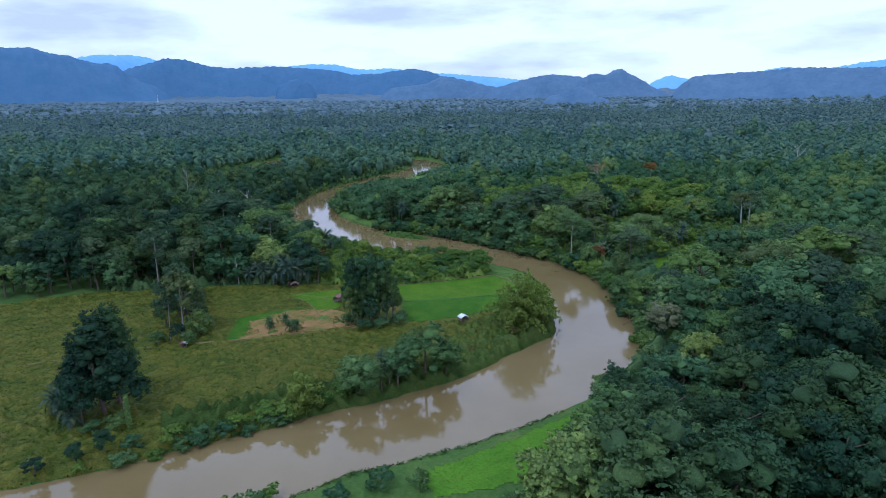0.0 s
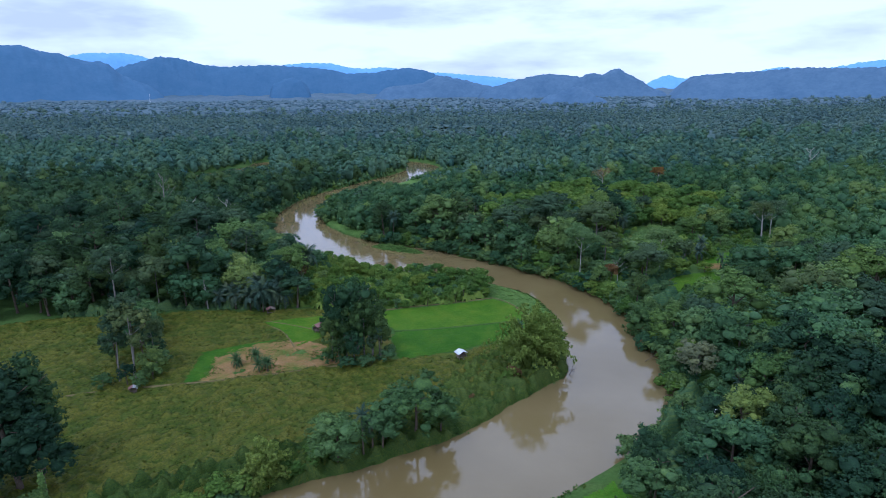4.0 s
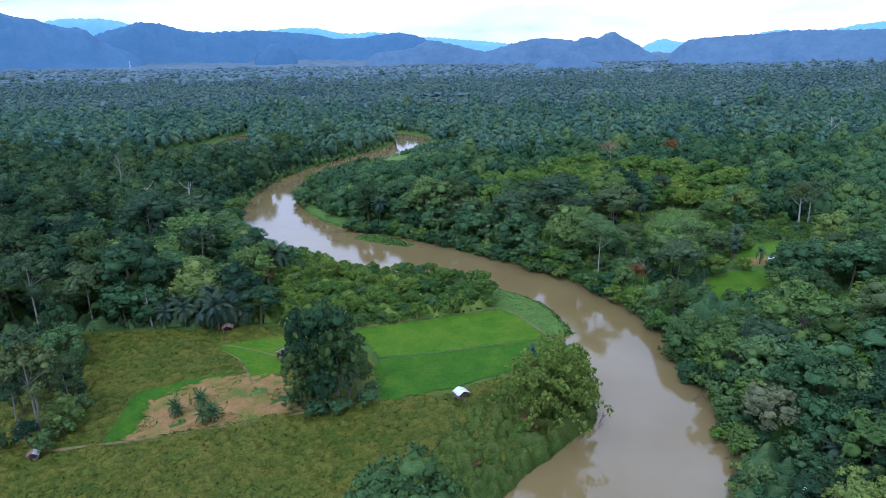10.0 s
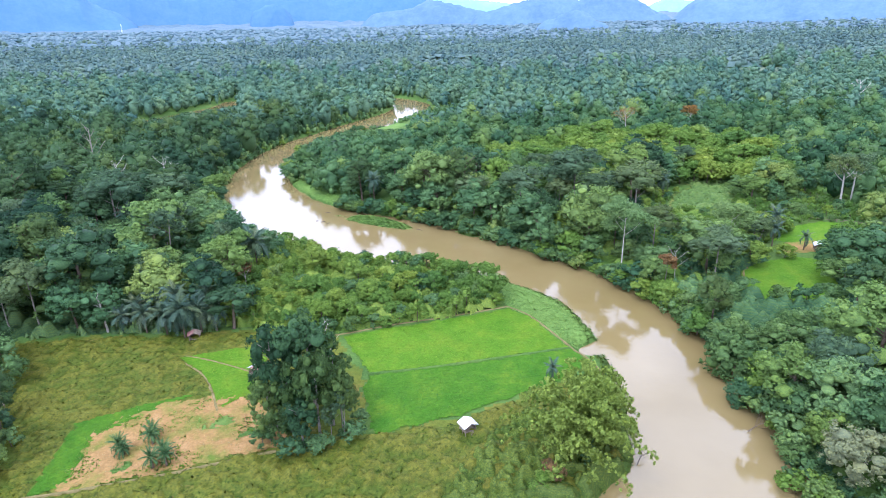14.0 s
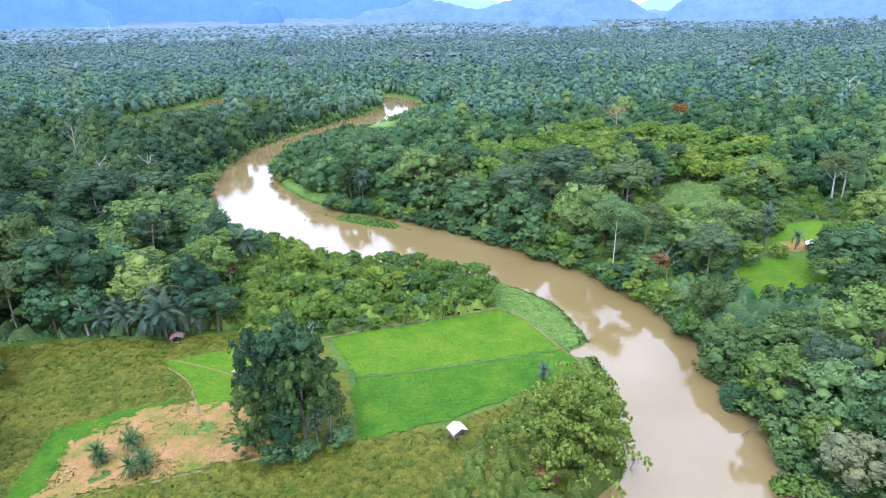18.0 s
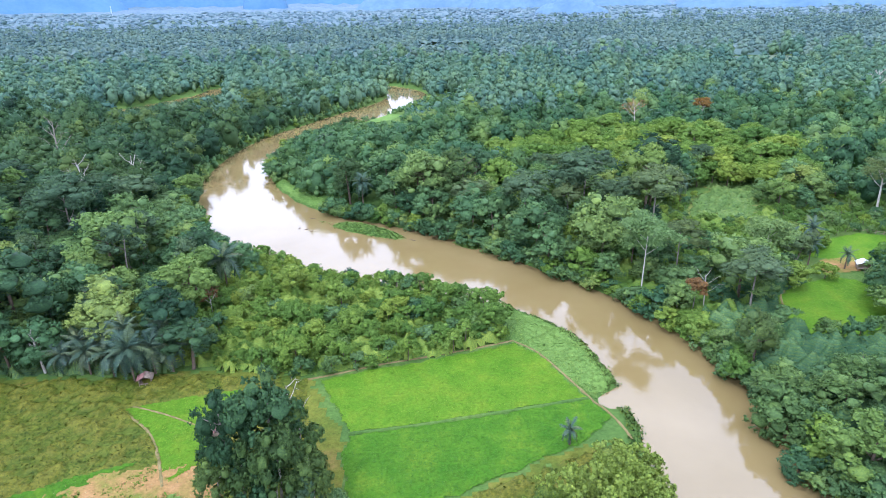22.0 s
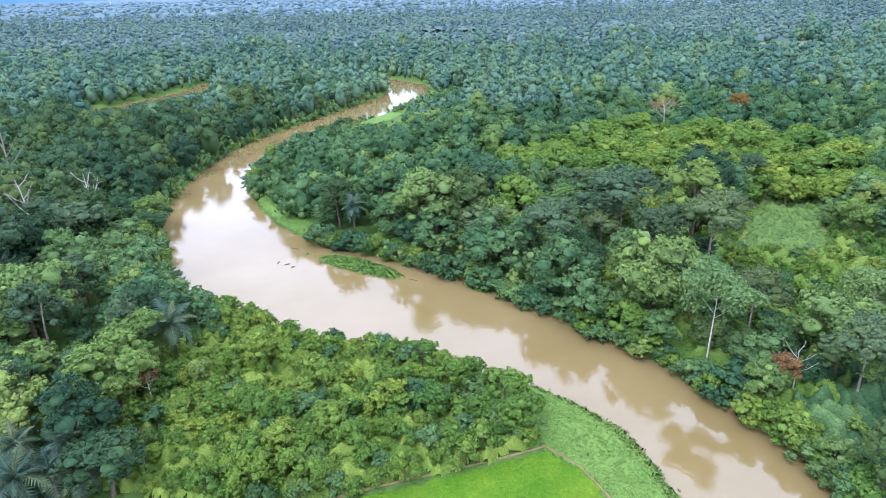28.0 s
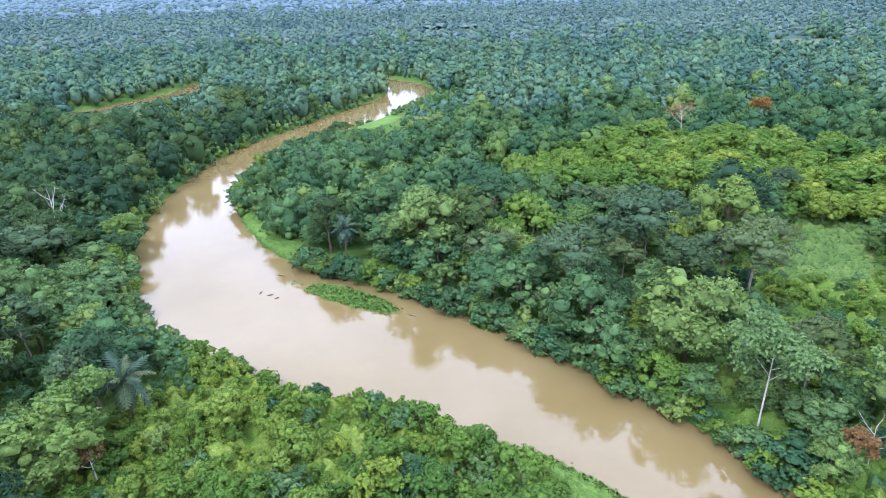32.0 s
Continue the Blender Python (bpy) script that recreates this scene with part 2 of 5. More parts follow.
l.new(bp.outputs["Normal"], b.inputs["Normal"])


# ---- mesh helpers ----
def mesh_np(name, verts, faces, mats, smooth=False, midx=None, tone=None, normals=None):
    """A mesh from arrays of corners and of equal-sided faces."""
    verts, faces = np.asarray(verts, np.float32), np.asarray(faces, np.int32)
    me = bpy.data.meshes.new(name)
    k = faces.shape[1]
    me.vertices.add(len(verts))
    me.vertices.foreach_set("co", verts.ravel())
    me.loops.add(faces.size)
    me.loops.foreach_set("vertex_index", faces.ravel())
    me.polygons.add(len(faces))
    me.polygons.foreach_set("loop_start", np.arange(0, faces.size, k, dtype=np.int32))
    me.polygons.foreach_set("use_smooth", np.broadcast_to(np.asarray(smooth, bool), len(faces)).copy())
    for m in mats:
        me.materials.append(m)
    if midx is not None:
        me.polygons.foreach_set("material_index", np.asarray(midx, np.int32))
    if tone is not None:
        me.attributes.new("tone", "FLOAT", "POINT").data.foreach_set("value", np.asarray(tone, np.float32))
    me.update(calc_edges=True)
    if normals is not None:
        me.polygons.foreach_set("use_smooth", np.ones(len(faces), bool))
        me.normals_split_custom_set_from_vertices(unit(np.asarray(normals, np.float32)).tolist())
    return me


def part(name, me, parent, label="", at=None):
    ob = new(name, me)
    ob.parent = parent
    if at is not None:
        ob.matrix_basis = at
    if label:
        tagged(ob, label)
    return ob


def unit(v):
    return v / np.maximum(np.linalg.norm(v, axis=-1, keepdims=True), 1e-9)


def leaf_cards(r, centres, radii, count, size, up=0.25, squash=1.0, inside=0.25, droop=0.35):
    """Diamond leaf clumps over the skins of a set of lobes: corners and faces."""
    centres, radii = np.asarray(centres, float), np.asarray(radii, float)
    w = radii ** 2
    pick = r.choice(len(radii), count, p=w / w.sum())
    d = unit(r.normal(size=(count, 3)) + (0, 0, up))
    depth = 1 - inside * r.random(count) ** 2 + 0.12 * r.normal(size=count)
    p = centres[pick] + d * (radii[pick] * depth)[:, None] * (1, 1, squash)
    nrm = unit(d + 0.7 * r.normal(size=(count, 3)) + (0, 0, 0.5))
    t = unit(np.cross(nrm, r.normal(size=(count, 3))))
    s = np.cross(nrm, t)
    a = (size * (0.6 + 0.8 * r.random(count)))[:, None]
    bb = a * (0.55 + 0.35 * r.random(count))[:, None]
    v = np.stack([p + t * a - nrm * a * droop, p + s * bb, p - t * a - nrm * a * droop, p - s * bb], 1).reshape(-1, 3)
    return v, np.arange(4 * count).reshape(-1, 4)


def ico(sub):
    bm = bmesh.new()
    bmesh.ops.create_icosphere(bm, subdivisions=sub, radius=1)
    v = np.array([x.co[:] for x in bm.verts])
    f = np.array([[c.index for c in x.verts] for x in bm.faces])
    bm.free()
    return v, f


ICO1, ICO2 = ico(1), ico(2)


def tube(points, radii, sides=7):
    """A tapered limb along points: corners and quads."""
    points, rings = np.asarray(points, float), []
    for i, p in enumerate(points):
        d = unit(points[min(i + 1, len(points) - 1)] - points[max(i - 1, 0)])
        a = unit(np.cross(d, (0.31, 0.95, 0.07)))
        c = np.cross(d, a)
        ang = np.linspace(0, 2 * np.pi, sides, endpoint=False)
        rings.append(p + radii[i] * (np.cos(ang)[:, None] * a + np.sin(ang)[:, None] * c))
    v = np.concatenate(rings)
    q = [(i * sides + j, i * sides + (j + 1) % sides, (i + 1) * sides + (j + 1) % sides, (i + 1) * sides + j)
         for i in range(len(points) - 1) for j in range(sides)]
    return v, np.array(q)


def joined(pieces):
    vs, fs, o = [], [], 0
    for v, f in pieces:
        vs.append(v)
        fs.append(f + o)
        o += len(v)
    return np.concatenate(vs), np.concatenate(fs)


# ---- the plan: river, banks, ground ----
RIVER = [(-190, -140, 15), (-120, -112, 15), (-78, -95, 15), (-53, -82, 14.5), (-34, -71, 14.5), (-13, -62, 14.5), (11, -47, 15.5), (31, -29, 16.5),
         (44.5, -13, 15), (49, 8, 15.5), (51, 25, 14.5), (50, 42, 13.3), (46.5, 60, 12.3), (39, 76, 12.3), (26, 90.5, 13), (9, 104, 17),
         (-11, 118, 22.3), (-36, 131.5, 25), (-61.5, 149, 24), (-82, 176, 20), (-98, 211, 17.5), (-106, 248, 14.5), (-106, 285, 14), (-99, 325, 15),
         (-79, 364, 18), (-61, 402, 20), (-41, 446, 18)]
BEYOND = [(-41, 446, 18), (-27, 490, 18), (-31, 532, 17), (-58, 572, 16), (-110, 600, 14), (-170, 606, 14), (-216, 588, 14), (-218, 555, 14), (-230, 520, 14), (-244, 485, 15), (-262, 455, 14), (-290, 440, 13)]
# islets: middle, half length, half width, heading
ISLETS = [(-31.5, 148.5, 24, 5.0, -0.545), (7, 130, 8, 2.4, -0.7)]


def spline(rows, step=8):
    p = np.array(rows, float)
    p = np.concatenate([[2 * p[0] - p[1]], p, [2 * p[-1] - p[-2]]])
    out = []
    for i in range(1, len(p) - 2):
        for t in np.linspace(0, 1, step, endpoint=False):
            a, b2, c, d = p[i - 1], p[i], p[i + 1], p[i + 2]
            out.append(0.5 * (2 * b2 + (c - a) * t + (2 * a - 5 * b2 + 4 * c - d) * t * t + (3 * b2 - a - 3 * c + d) * t ** 3))
    return np.array(out + [p[-2]])


INLET = [(33, 37, 2.4), (36, 38, 3.2), (39, 39, 4)]
FLOW = np.concatenate([spline(RIVER), spline(BEYOND), spline(INLET)])


def wave(x, y, s, k=0):
    """Cheap smooth unevenness between -1 and 1, s metres across."""
    u, v = np.asarray(x) / s + 3.7 * k, np.asarray(y) / s - 1.9 * k
    return (np.sin(2.1 * u + 1.3 * np.sin(1.7 * v + k)) + np.sin(2.7 * v + 1.1 * np.sin(2.3 * u - k)) + 0.6 * np.sin(4.9 * u - 3.7 * v)) / 2.6


def bank(x, y):
    """Metres from the water's edge; negative in the river."""
    x, y = np.asarray(x, float).ravel(), np.asarray(y, float).ravel()
    d = np.full(len(x), 400.0)
    near = np.where((x > -450) & (x < 160) & (y > -260) & (y < 680))[0]
    for k in range(0, len(near), 20000):
        i = near[k:k + 20000]
        d[i] = (np.hypot(x[i, None] - FLOW[None, :, 0], y[i, None] - FLOW[None, :, 1]) - FLOW[None, :, 2]).min(1)
    for cx, cy, a, b2, turn in ISLETS:
        u = (x - cx) * math.cos(turn) + (y - cy) * math.sin(turn)
        v = -(x - cx) * math.sin(turn) + (y - cy) * math.cos(turn)
        d = np.maximum(d, (1 - np.hypot(u / a, v / b2)) * b2 * 0.8 - 0.5)
    return d + 0.7 * wave(x, y, 9, 1) + 0.35 * wave(x, y, 3, 2)


def height(x, y, d=None):
    x, y = np.asarray(x, float).ravel(), np.asarray(y, float).ravel()
    d = bank(x, y) if d is None else d
    s = np.clip((d + 1.5) / 5.5, 0, 1)
    h = -1.1 + 3.1 * s * s * (3 - 2 * s) - 1.5 * np.clip(-d / 8, 0, 1)
    dry = np.clip((d - 4) / 30, 0, 1)
    h += 0.12 * wave(x, y, 12, 3) * np.clip(d / 4, 0, 1) + 0.5 * dry * wave(x, y, 60, 4)
    left = np.clip((-x - 120) / 200, 0, 1) * np.clip((y - 60) / 150, 0, 1) * np.clip((900 - y) / 500, 0, 1)
    far = np.clip((y - 600) / 900, 0, 1) * np.clip(d / 60, 0, 1)
    return h + 3 * left * dry + 55 * np.clip((np.hypot(x, y + 100) - 1500) / 2500, 0, 1) + far * (4 + 6 * wave(x, y, 240, 5))


def graded(parts_):
    out = []
    for a, b2, s in parts_:
        out.extend(np.arange(a, b2, s))
    return np.array(out + [parts_[-1][1]], float)


gx = graded([(-4600, -1200, 200), (-1200, -480, 40), (-480, -150, 8), (-150, 150, 2.0), (150, 480, 8), (480, 1200, 40), (1200, 4600, 200)])
gy = graded([(-1400, -400, 100), (-400, -140, 8), (-140, 200, 2.0), (200, 660, 4), (660, 1400, 24), (1400, 4800, 170)])
X, Y = np.meshgrid(gx, gy)
gz = height(X, Y)
nx, ny = len(gx), len(gy)
i0 = (np.arange(ny - 1)[:, None] * nx + np.arange(nx - 1)[None, :]).ravel()
ground = new("ground", mesh_np("ground", np.stack([X.ravel(), Y.ravel(), gz], 1), np.stack([i0, i0 + 1, i0 + nx + 1, i0 + nx], 1), [GROUND], True))
tagged(ground, "flat green river plain of grass and undergrowth", "ground", kind="structure")
wx, wy = np.meshgrid(np.linspace(-440, 140, 30), np.linspace(-240, 660, 40))
i0 = (np.arange(39)[:, None] * 30 + np.arange(29)[None, :]).ravel()
water = new("river_water", mesh_np("river_water", np.stack([wx.ravel(), wy.ravel(), 0 * wx.ravel()], 1), np.stack([i0, i0 + 1, i0 + 31, i0 + 30], 1), [WATER], True))
tagged(water, "calm muddy brown river water reflecting the sky", "river", kind="structure")


def inside(poly, x, y):
    p, ok = np.array(poly, float), np.zeros(len(x), bool)
    for (x0, y0), (x1, y1) in zip(p, np.roll(p, -1, 0)):
        hit = ((y0 > y) != (y1 > y)) & (x < (x1 - x0) * (y - y0) / (y1 - y0 + 1e-9) + x0)
        ok ^= hit
    return ok


def patch(name, poly, mat, label, category, lift=0.07, cell=0.7, ragged=0.6, lump=0.0, holes=()):
    """A field that lies on the ground inside an outline."""
    p = np.array(poly, float)
    ax, ay = np.arange(p[:, 0].min() - 1, p[:, 0].max() + 1, cell), np.arange(p[:, 1].min() - 1, p[:, 1].max() + 1, cell)
    a, c = np.meshgrid(ax, ay)
    z = height(a, c).reshape(a.shape) + lift
    if lump:
        bumps = np.random.default_rng(len(poly)).normal(size=a.shape)
        for ax_ in (0, 1):
            bumps = (np.roll(bumps, 1, ax_) + 2 * bumps + np.roll(bumps, -1, ax_)) / 4
        z = z + lump * np.maximum(bumps * 1.6 + 0.6 + 0.6 * wave(a.ravel(), c.ravel(), 8, 4).reshape(a.shape), 0)
    xm, ym = (a[:-1, :-1] + cell / 2).ravel(), (c[:-1, :-1] + cell / 2).ravel()
    ok = inside(poly, xm + ragged * wave(xm, ym, 2.2, 6), ym + ragged * wave(xm, ym, 2.2, 7)) & (z[:-1, :-1].ravel() > 0.3)
    for hole in holes:
        ok &= ~inside(hole, xm, ym)
    w = a.shape[1]
    i = (np.arange(a.shape[0] - 1)[:, None] * w + np.arange(w - 1)[None, :]).ravel()[ok]
    f = np.stack([i, i + 1, i + w + 1, i + w], 1)
    used, inv = np.unique(f, return_inverse=True)
    v = np.stack([a.ravel(), c.ravel(), z.ravel()], 1)[used]
    return tagged(new(name, mesh_np(name, v, inv.reshape(-1, 4), [mat], True)), label, category, kind="structure")


RICE_UP = [(-31, 45), (-18, 49), (0, 54), (14.5, 58.5), (20, 53), (27, 35.5), (2, 31), (-22, 26.6)]
RICE_LOW = [(-22, 25.8), (2, 30.2), (27, 34.7), (31, 29), (24, 22), (14, 17), (-1, 9.8), (-19, 3.8), (-23, 20)]
RICE_SIDE = [(-71, 36), (-60, 39.5), (-48, 42), (-49, 28), (-47, 21), (-54, 13.5), (-58, 22), (-63, 29)]
DIRT = [(-78, 7), (-70, 15.5), (-57, 18), (-46, 16.5), (-37, 5), (-38, 1), (-57, -5.5), (-76, -11)]
STRIP = [(-83, 10), (-70, 16.5), (-61, 19.5), (-70, 12), (-77, 6), (-75, -8), (-80, -12)]
MEADOW_P = [(-195, 26), (-155, 44), (-100, 48), (-84, 47), (-66, 49), (-48, 50), (-34, 46), (-24, 27), (-21, 3), (0, 9), (14, 16), (24, 21), (30, 20), (28, -5),
            (10, -19), (-8, -33), (-40, -55), (-76, -74), (-120, -96), (-215, -115), (-225, -20)]
PAD_R = [(85, 65), (92, 79), (99, 85), (115, 92), (123, 87), (115, 66), (100, 53), (90, 56)]
PAD_R2 = [(119, 60), (123, 74), (137, 70), (123, 46)]
VERGE = [(-12, -87), (8, -75), (30, -60), (34, -66), (28, -73), (10, -90), (-8, -95)]
CLEAR_R = [(85, -63), (120, -39), (132, -52), (100, -78), (82, -83)]
FARM = [(-235, 22), (-155, 45), (-75, 50), (-34, 47), (-18, 50), (14, 60), (40, 54), (40, -6), (12, -24), (-40, -58), (-120, -100), (-235, -130)]
patch("meadow", MEADOW_P, MEADOW, "olive and straw coloured overgrown meadow", "meadow", 0.05, 1.0, 1.5)
patch("rice_field", RICE_UP, RICE_A, "bright green young rice field beside the river", "rice field", 0.12, 0.42, 0.6, 0.05)
patch("rice_field", RICE_LOW, RICE_B, "deep green rice field with a darker shaded stand", "rice field", 0.12, 0.42, 0.6, 0.05)
patch("rice_field", RICE_SIDE, RICE_A, "small bright green rice plot beside a red-roofed shelter", "rice field", 0.12, 0.42, 0.6, 0.05)
patch("cleared_plot", DIRT, STRAW, "cleared plot of dry straw and bare soil", "field", 0.11, 0.6, 1.2, 0.06)
patch("grass_strip", STRIP, RICE_B, "narrow bright green crop strip edging the bare plot", "field", 0.17)
patch("rice_field", PAD_R, RICE_A, "bright green rice paddy ringed by trees", "rice field", 0.12, 0.42, 0.6, 0.05)
patch("rice_field", PAD_R2, RICE_A, "small bright green paddy behind a tall tree", "rice field", 0.12, 0.42, 0.6, 0.05)
patch("grass_clearing", VERGE, VERGE_GRASS, "bright green grassy bank below the trees", "grass", 0.1)
patch("grass_clearing", CLEAR_R, RICE_A, "grassy clearing among dense trees", "grass", 0.1)


# ---- trees ----
def leafy_lobes(r, centres, radii, heart, clumps, cards, size, squash=0.85, solid=True):
    """Leaf masses: every lobe carries smaller clumps on its skin, and every clump leaf sprays, which face outward as a mass does.
    Corners, triangles and outward directions; heart: middle of the whole crown."""
    centres, radii = np.asarray(centres, float), np.asarray(radii, float)
    flat = np.array((1, 1, squash))
    w = radii ** 2
    pick = r.choice(len(radii), clumps, p=w / w.sum())
    d = unit(r.normal(size=(clumps, 3)) + 0.55 * unit(centres[pick] - heart) + (0, 0, 0.35))
    cc = centres[pick] + d * (radii[pick] * (0.78 + 0.24 * r.random(clumps)))[:, None] * flat
    cr = radii[pick] * (0.17 + 0.2 * r.random(clumps))
    out = unit(0.8 * d + 0.6 * unit(cc - heart))
    vs, fs, ns, o = [], [], [], 0
    sphere, tri = ICO2
    for c, q in zip(centres, radii) if solid else ():
        k = sphere * (1 + 0.1 * r.normal(size=(len(sphere), 1)))
        vs.append(c + k * q * 0.56 * flat), fs.append(tri + o), ns.append(unit(sphere + 0.6 * unit(c - heart + 1e-6)))
        o += len(k)
    sphere, tri = ICO1
    for c, q, n in zip(cc, cr, out) if solid else ():
        k = sphere * (1 + 0.25 * r.normal(size=(len(sphere), 1)))
        vs.append(c + k * q * 0.5 * flat), fs.append(tri + o), ns.append(unit(sphere + 0.8 * n + 0.25 * r.normal(size=sphere.shape)))
        o += len(k)
    w = cr ** 2
    at = r.choice(clumps, cards, p=w / w.sum())
    d = unit(r.normal(size=(cards, 3)) + 0.8 * out[at] + (0, 0, 0.2))
    p = cc[at] + d * (cr[at] * (0.6 + 0.7 * r.random(cards)))[:, None] * flat
    face = unit(d + 0.45 * r.normal(size=(cards, 3)))
    t = unit(np.cross(face, r.normal(size=(cards, 3))))
    s = np.cross(face, t)
    a = (size * (0.6 + 0.8 * r.random(cards)))[:, None]
    b2 = a * (0.5 + 0.35 * r.random(cards))[:, None]
    v = np.stack([p + t * a - face * a * 0.35, p + s * b2, p - t * a - face * a * 0.35, p - s * b2], 1).reshape(-1, 3)
    q = np.arange(4 * cards).reshape(-1, 4) + o
    vs.append(v), fs.append(q[:, [0, 1, 2]]), fs.append(q[:, [0, 2, 3]])
    ns.append(np.repeat(unit(0.55 * d + 0.6 * out[at] + 0.5 * face + 0.15 * r.normal(size=d.shape)), 4, 0))
    return np.concatenate(vs), np.concatenate(fs), np.concatenate(ns)


def crown_mesh(name, seed, height_, width, cards, size, mat, lobes=12, low=0.35, squash=0.85, cone=0.0):
    """A domed crown of leafy lobes over a dark inner body."""
    r = np.random.default_rng(seed)
    half, mid = height_ * (1 - low) / 2, height_ * (1 + low) / 2
    cs, rs = [(0, 0, mid + 0.35 * half)], [width * 0.23]
    for i in range(lobes):
        a = 2.4 * i + 0.5 * r.normal()
        u = 0.97 - 1.65 * ((i + 0.5) / lobes) ** 0.9
        q = (1 - u * u) ** 0.5 * (0.78 + 0.36 * r.random())
        if cone:
            q = (0.5 - 0.5 * u) ** 0.8 * 1.1 * (0.75 + 0.35 * r.random()) + 0.06
        cs.append((width * 0.34 * q * np.cos(a), width * 0.34 * q * np.sin(a), mid + half * (0.7 * u + 0.12 * r.normal())))
        rs.append(width * (0.11 + 0.12 * r.random()) * (0.95 if cone else 1))
    v, f, n = leafy_lobes(r, cs, rs, np.array((0, 0, mid - 0.3 * half)), int(13 * len(rs)), cards, size, squash)
    return mesh_np(name, v, f, [mat], True, None, None, n)


def trunk_mesh(name, seed, h, rad, mat, limbs=4, lean=0.06):
    r = np.random.default_rng(seed)
    top = np.array([lean * h * r.normal(), lean * h * r.normal(), h])
    pts = [top * t + (0.25 * rad * r.normal(), 0.25 * rad * r.normal(), 0) for t in (0, 0.06, 0.3, 0.6, 1.0)]
    pts[0] = np.array([0, 0, -0.3])
    out = [tube(pts, [rad * 1.7, rad * 1.15, rad, rad * 0.8, rad * 0.4])]
    for i in range(limbs):
        t = 0.5 + 0.4 * r.random()
        a, q = r.random() * 6.283, h * (0.12 + 0.1 * r.random())
        s = top * t
        out.append(tube([s, s + (q * 0.5 * np.cos(a), q * 0.5 * np.sin(a), q * 0.35), s + (q * np.cos(a), q * np.sin(a), q * 0.75)], [rad * 0.45, rad * 0.3, rad * 0.12], 5))
    v, f = joined(out)
    return mesh_np(name, v, f, [mat], True)


STOCK = {}


def stock(kind, i, h, w, cards, size, mat, bark, label, category="tree", lobes=9, low=0.35, squash=0.85, rad=None, group="", cone=0.0):
    """One tree of a kind, kept out of the ground plan's way as the pattern for its copies."""
    base = new(kind)
    tagged(base, label, category, group)
    part("trunk", trunk_mesh(kind + "_trunk", 40 + i, h * 0.82, rad or 0.016 * h, bark), base)
    part("crown", crown_mesh(kind + "_crown", 90 + i, h, w, cards, size, mat, lobes, low, squash, cone), base)
    STOCK.setdefault(kind, []).append([base, h, False])


FOREST = "riverside forest"
for i in range(5):
    stock("broadleaf_tree", i, 19 + 1.5 * (i % 3), 12 + i % 2, 3600, 0.22, LEAF_DARK, BARK, "tall dark green broadleaf rainforest tree", lobes=19, low=0.16, group=FOREST)
for i in range(5):
    stock("spreading_tree", 10 + i, 14 + i % 3, 11.5 + i % 2, 3400, 0.21, LEAF_MID, BARK, "mid-green spreading rainforest tree", lobes=17, low=0.1, group=FOREST)
for i in range(4):
    stock("round_tree", 80 + i, 12 + i % 3, 11, 3600, 0.195, LEAF_MID, BARK, "dense round-crowned green tree", lobes=25, low=0.06, squash=0.75, group=FOREST)
for i in range(3):
    stock("slender_tree", 20 + i, 20 + 2 * i, 8.5, 2300, 0.22, LEAF_GREY, BARK_GREY, "slender grey-green tree with a grey trunk", lobes=14, low=0.4, group=FOREST, rad=0.2)
for i in range(3):
    stock("yellow_green_tree", 60 + i, 15 + i, 10, 3000, 0.2, LEAF_BAMBOO, BARK, "yellow-green leafy tree in the forest", lobes=16, low=0.16, group=FOREST)
for i in range(2):
    stock("flat_topped_tree", 85 + i, 18 + i, 13, 2800, 0.2, LEAF_GREY, BARK_GREY, "flat-topped tree with a thin grey-green canopy", lobes=16, low=0.55, squash=0.6, group=FOREST, rad=0.22)
stock("cream_tree", 88, 13, 11, 3000, 0.2, LEAF_CREAM, BARK_GREY, "tree with pale cream blossom over green leaves", lobes=16, low=0.35, squash=0.7, group=FOREST, rad=0.2)
for i in range(4):
    stock("light_green_tree", 30 + i, 9.5 + i % 3, 9.5, 2600, 0.215, LEAF_LIGHT, BARK, "low yellow-green rounded grove tree", lobes=16, low=0.08, group="light green grove")
for i in range(4):
    stock("bush", 40 + i, 4.2 + 0.5 * i, 5.6, 1150, 0.18, LEAF_MID, BARK, "rounded leafy bush of mid green", "bush", 9, 0.02, 0.85, 0.09, group="riverside scrub")
for i in range(3):
    stock("pale_bush", 50 + i, 4.4 + 0.6 * i, 5.2, 1150, 0.18, LEAF_LIGHT, BARK, "yellow-green leafy bush in the scrub", "bush", 9, 0.02, 0.85, 0.09, group="riverside scrub")
stock("rusty_bush", 58, 4.5, 5.6, 900, 0.17, LEAF_RED, BARK, "dying bush with rusty brown leaves", "bush", 9, 0.02, 0.85, 0.09)
for i in range(3):
    stock("clump_tree", 95 + i, 20, 12, 4200, 0.22, LEAF_CLUMP, BARK_GREY, "tall dense dark green tree beside the bare plot", lobes=20, low=0.1, group="trees beside the plot")
for i in range(2):
    stock("conical_tree", 70 + i, 25 + 2 * i, 14, 6000, 0.23, LEAF_DARK, BARK, "tall dense dark tree tapering to a point", lobes=29, low=0.04, cone=1.0, group="meadow trees")


def plant(kind, x, y, scale=1.0, turn=None, wide=1.0, which=None):
    some = STOCK[kind]
    k = random.randrange(len(some)) if which is None else which
    base, h, used = some[k]
    z = float(height([x], [y])[0]) - 0.05
    m = pose(x, y, z, 0, 0, random.uniform(0, 360) if turn is None else turn) @ Matrix.Diagonal((scale * wide, scale * wide, scale, 1))
    if not used:
        some[k][2] = True
        base.matrix_basis = m
        return base
    ob = copy_thing(base, m)
    return ob


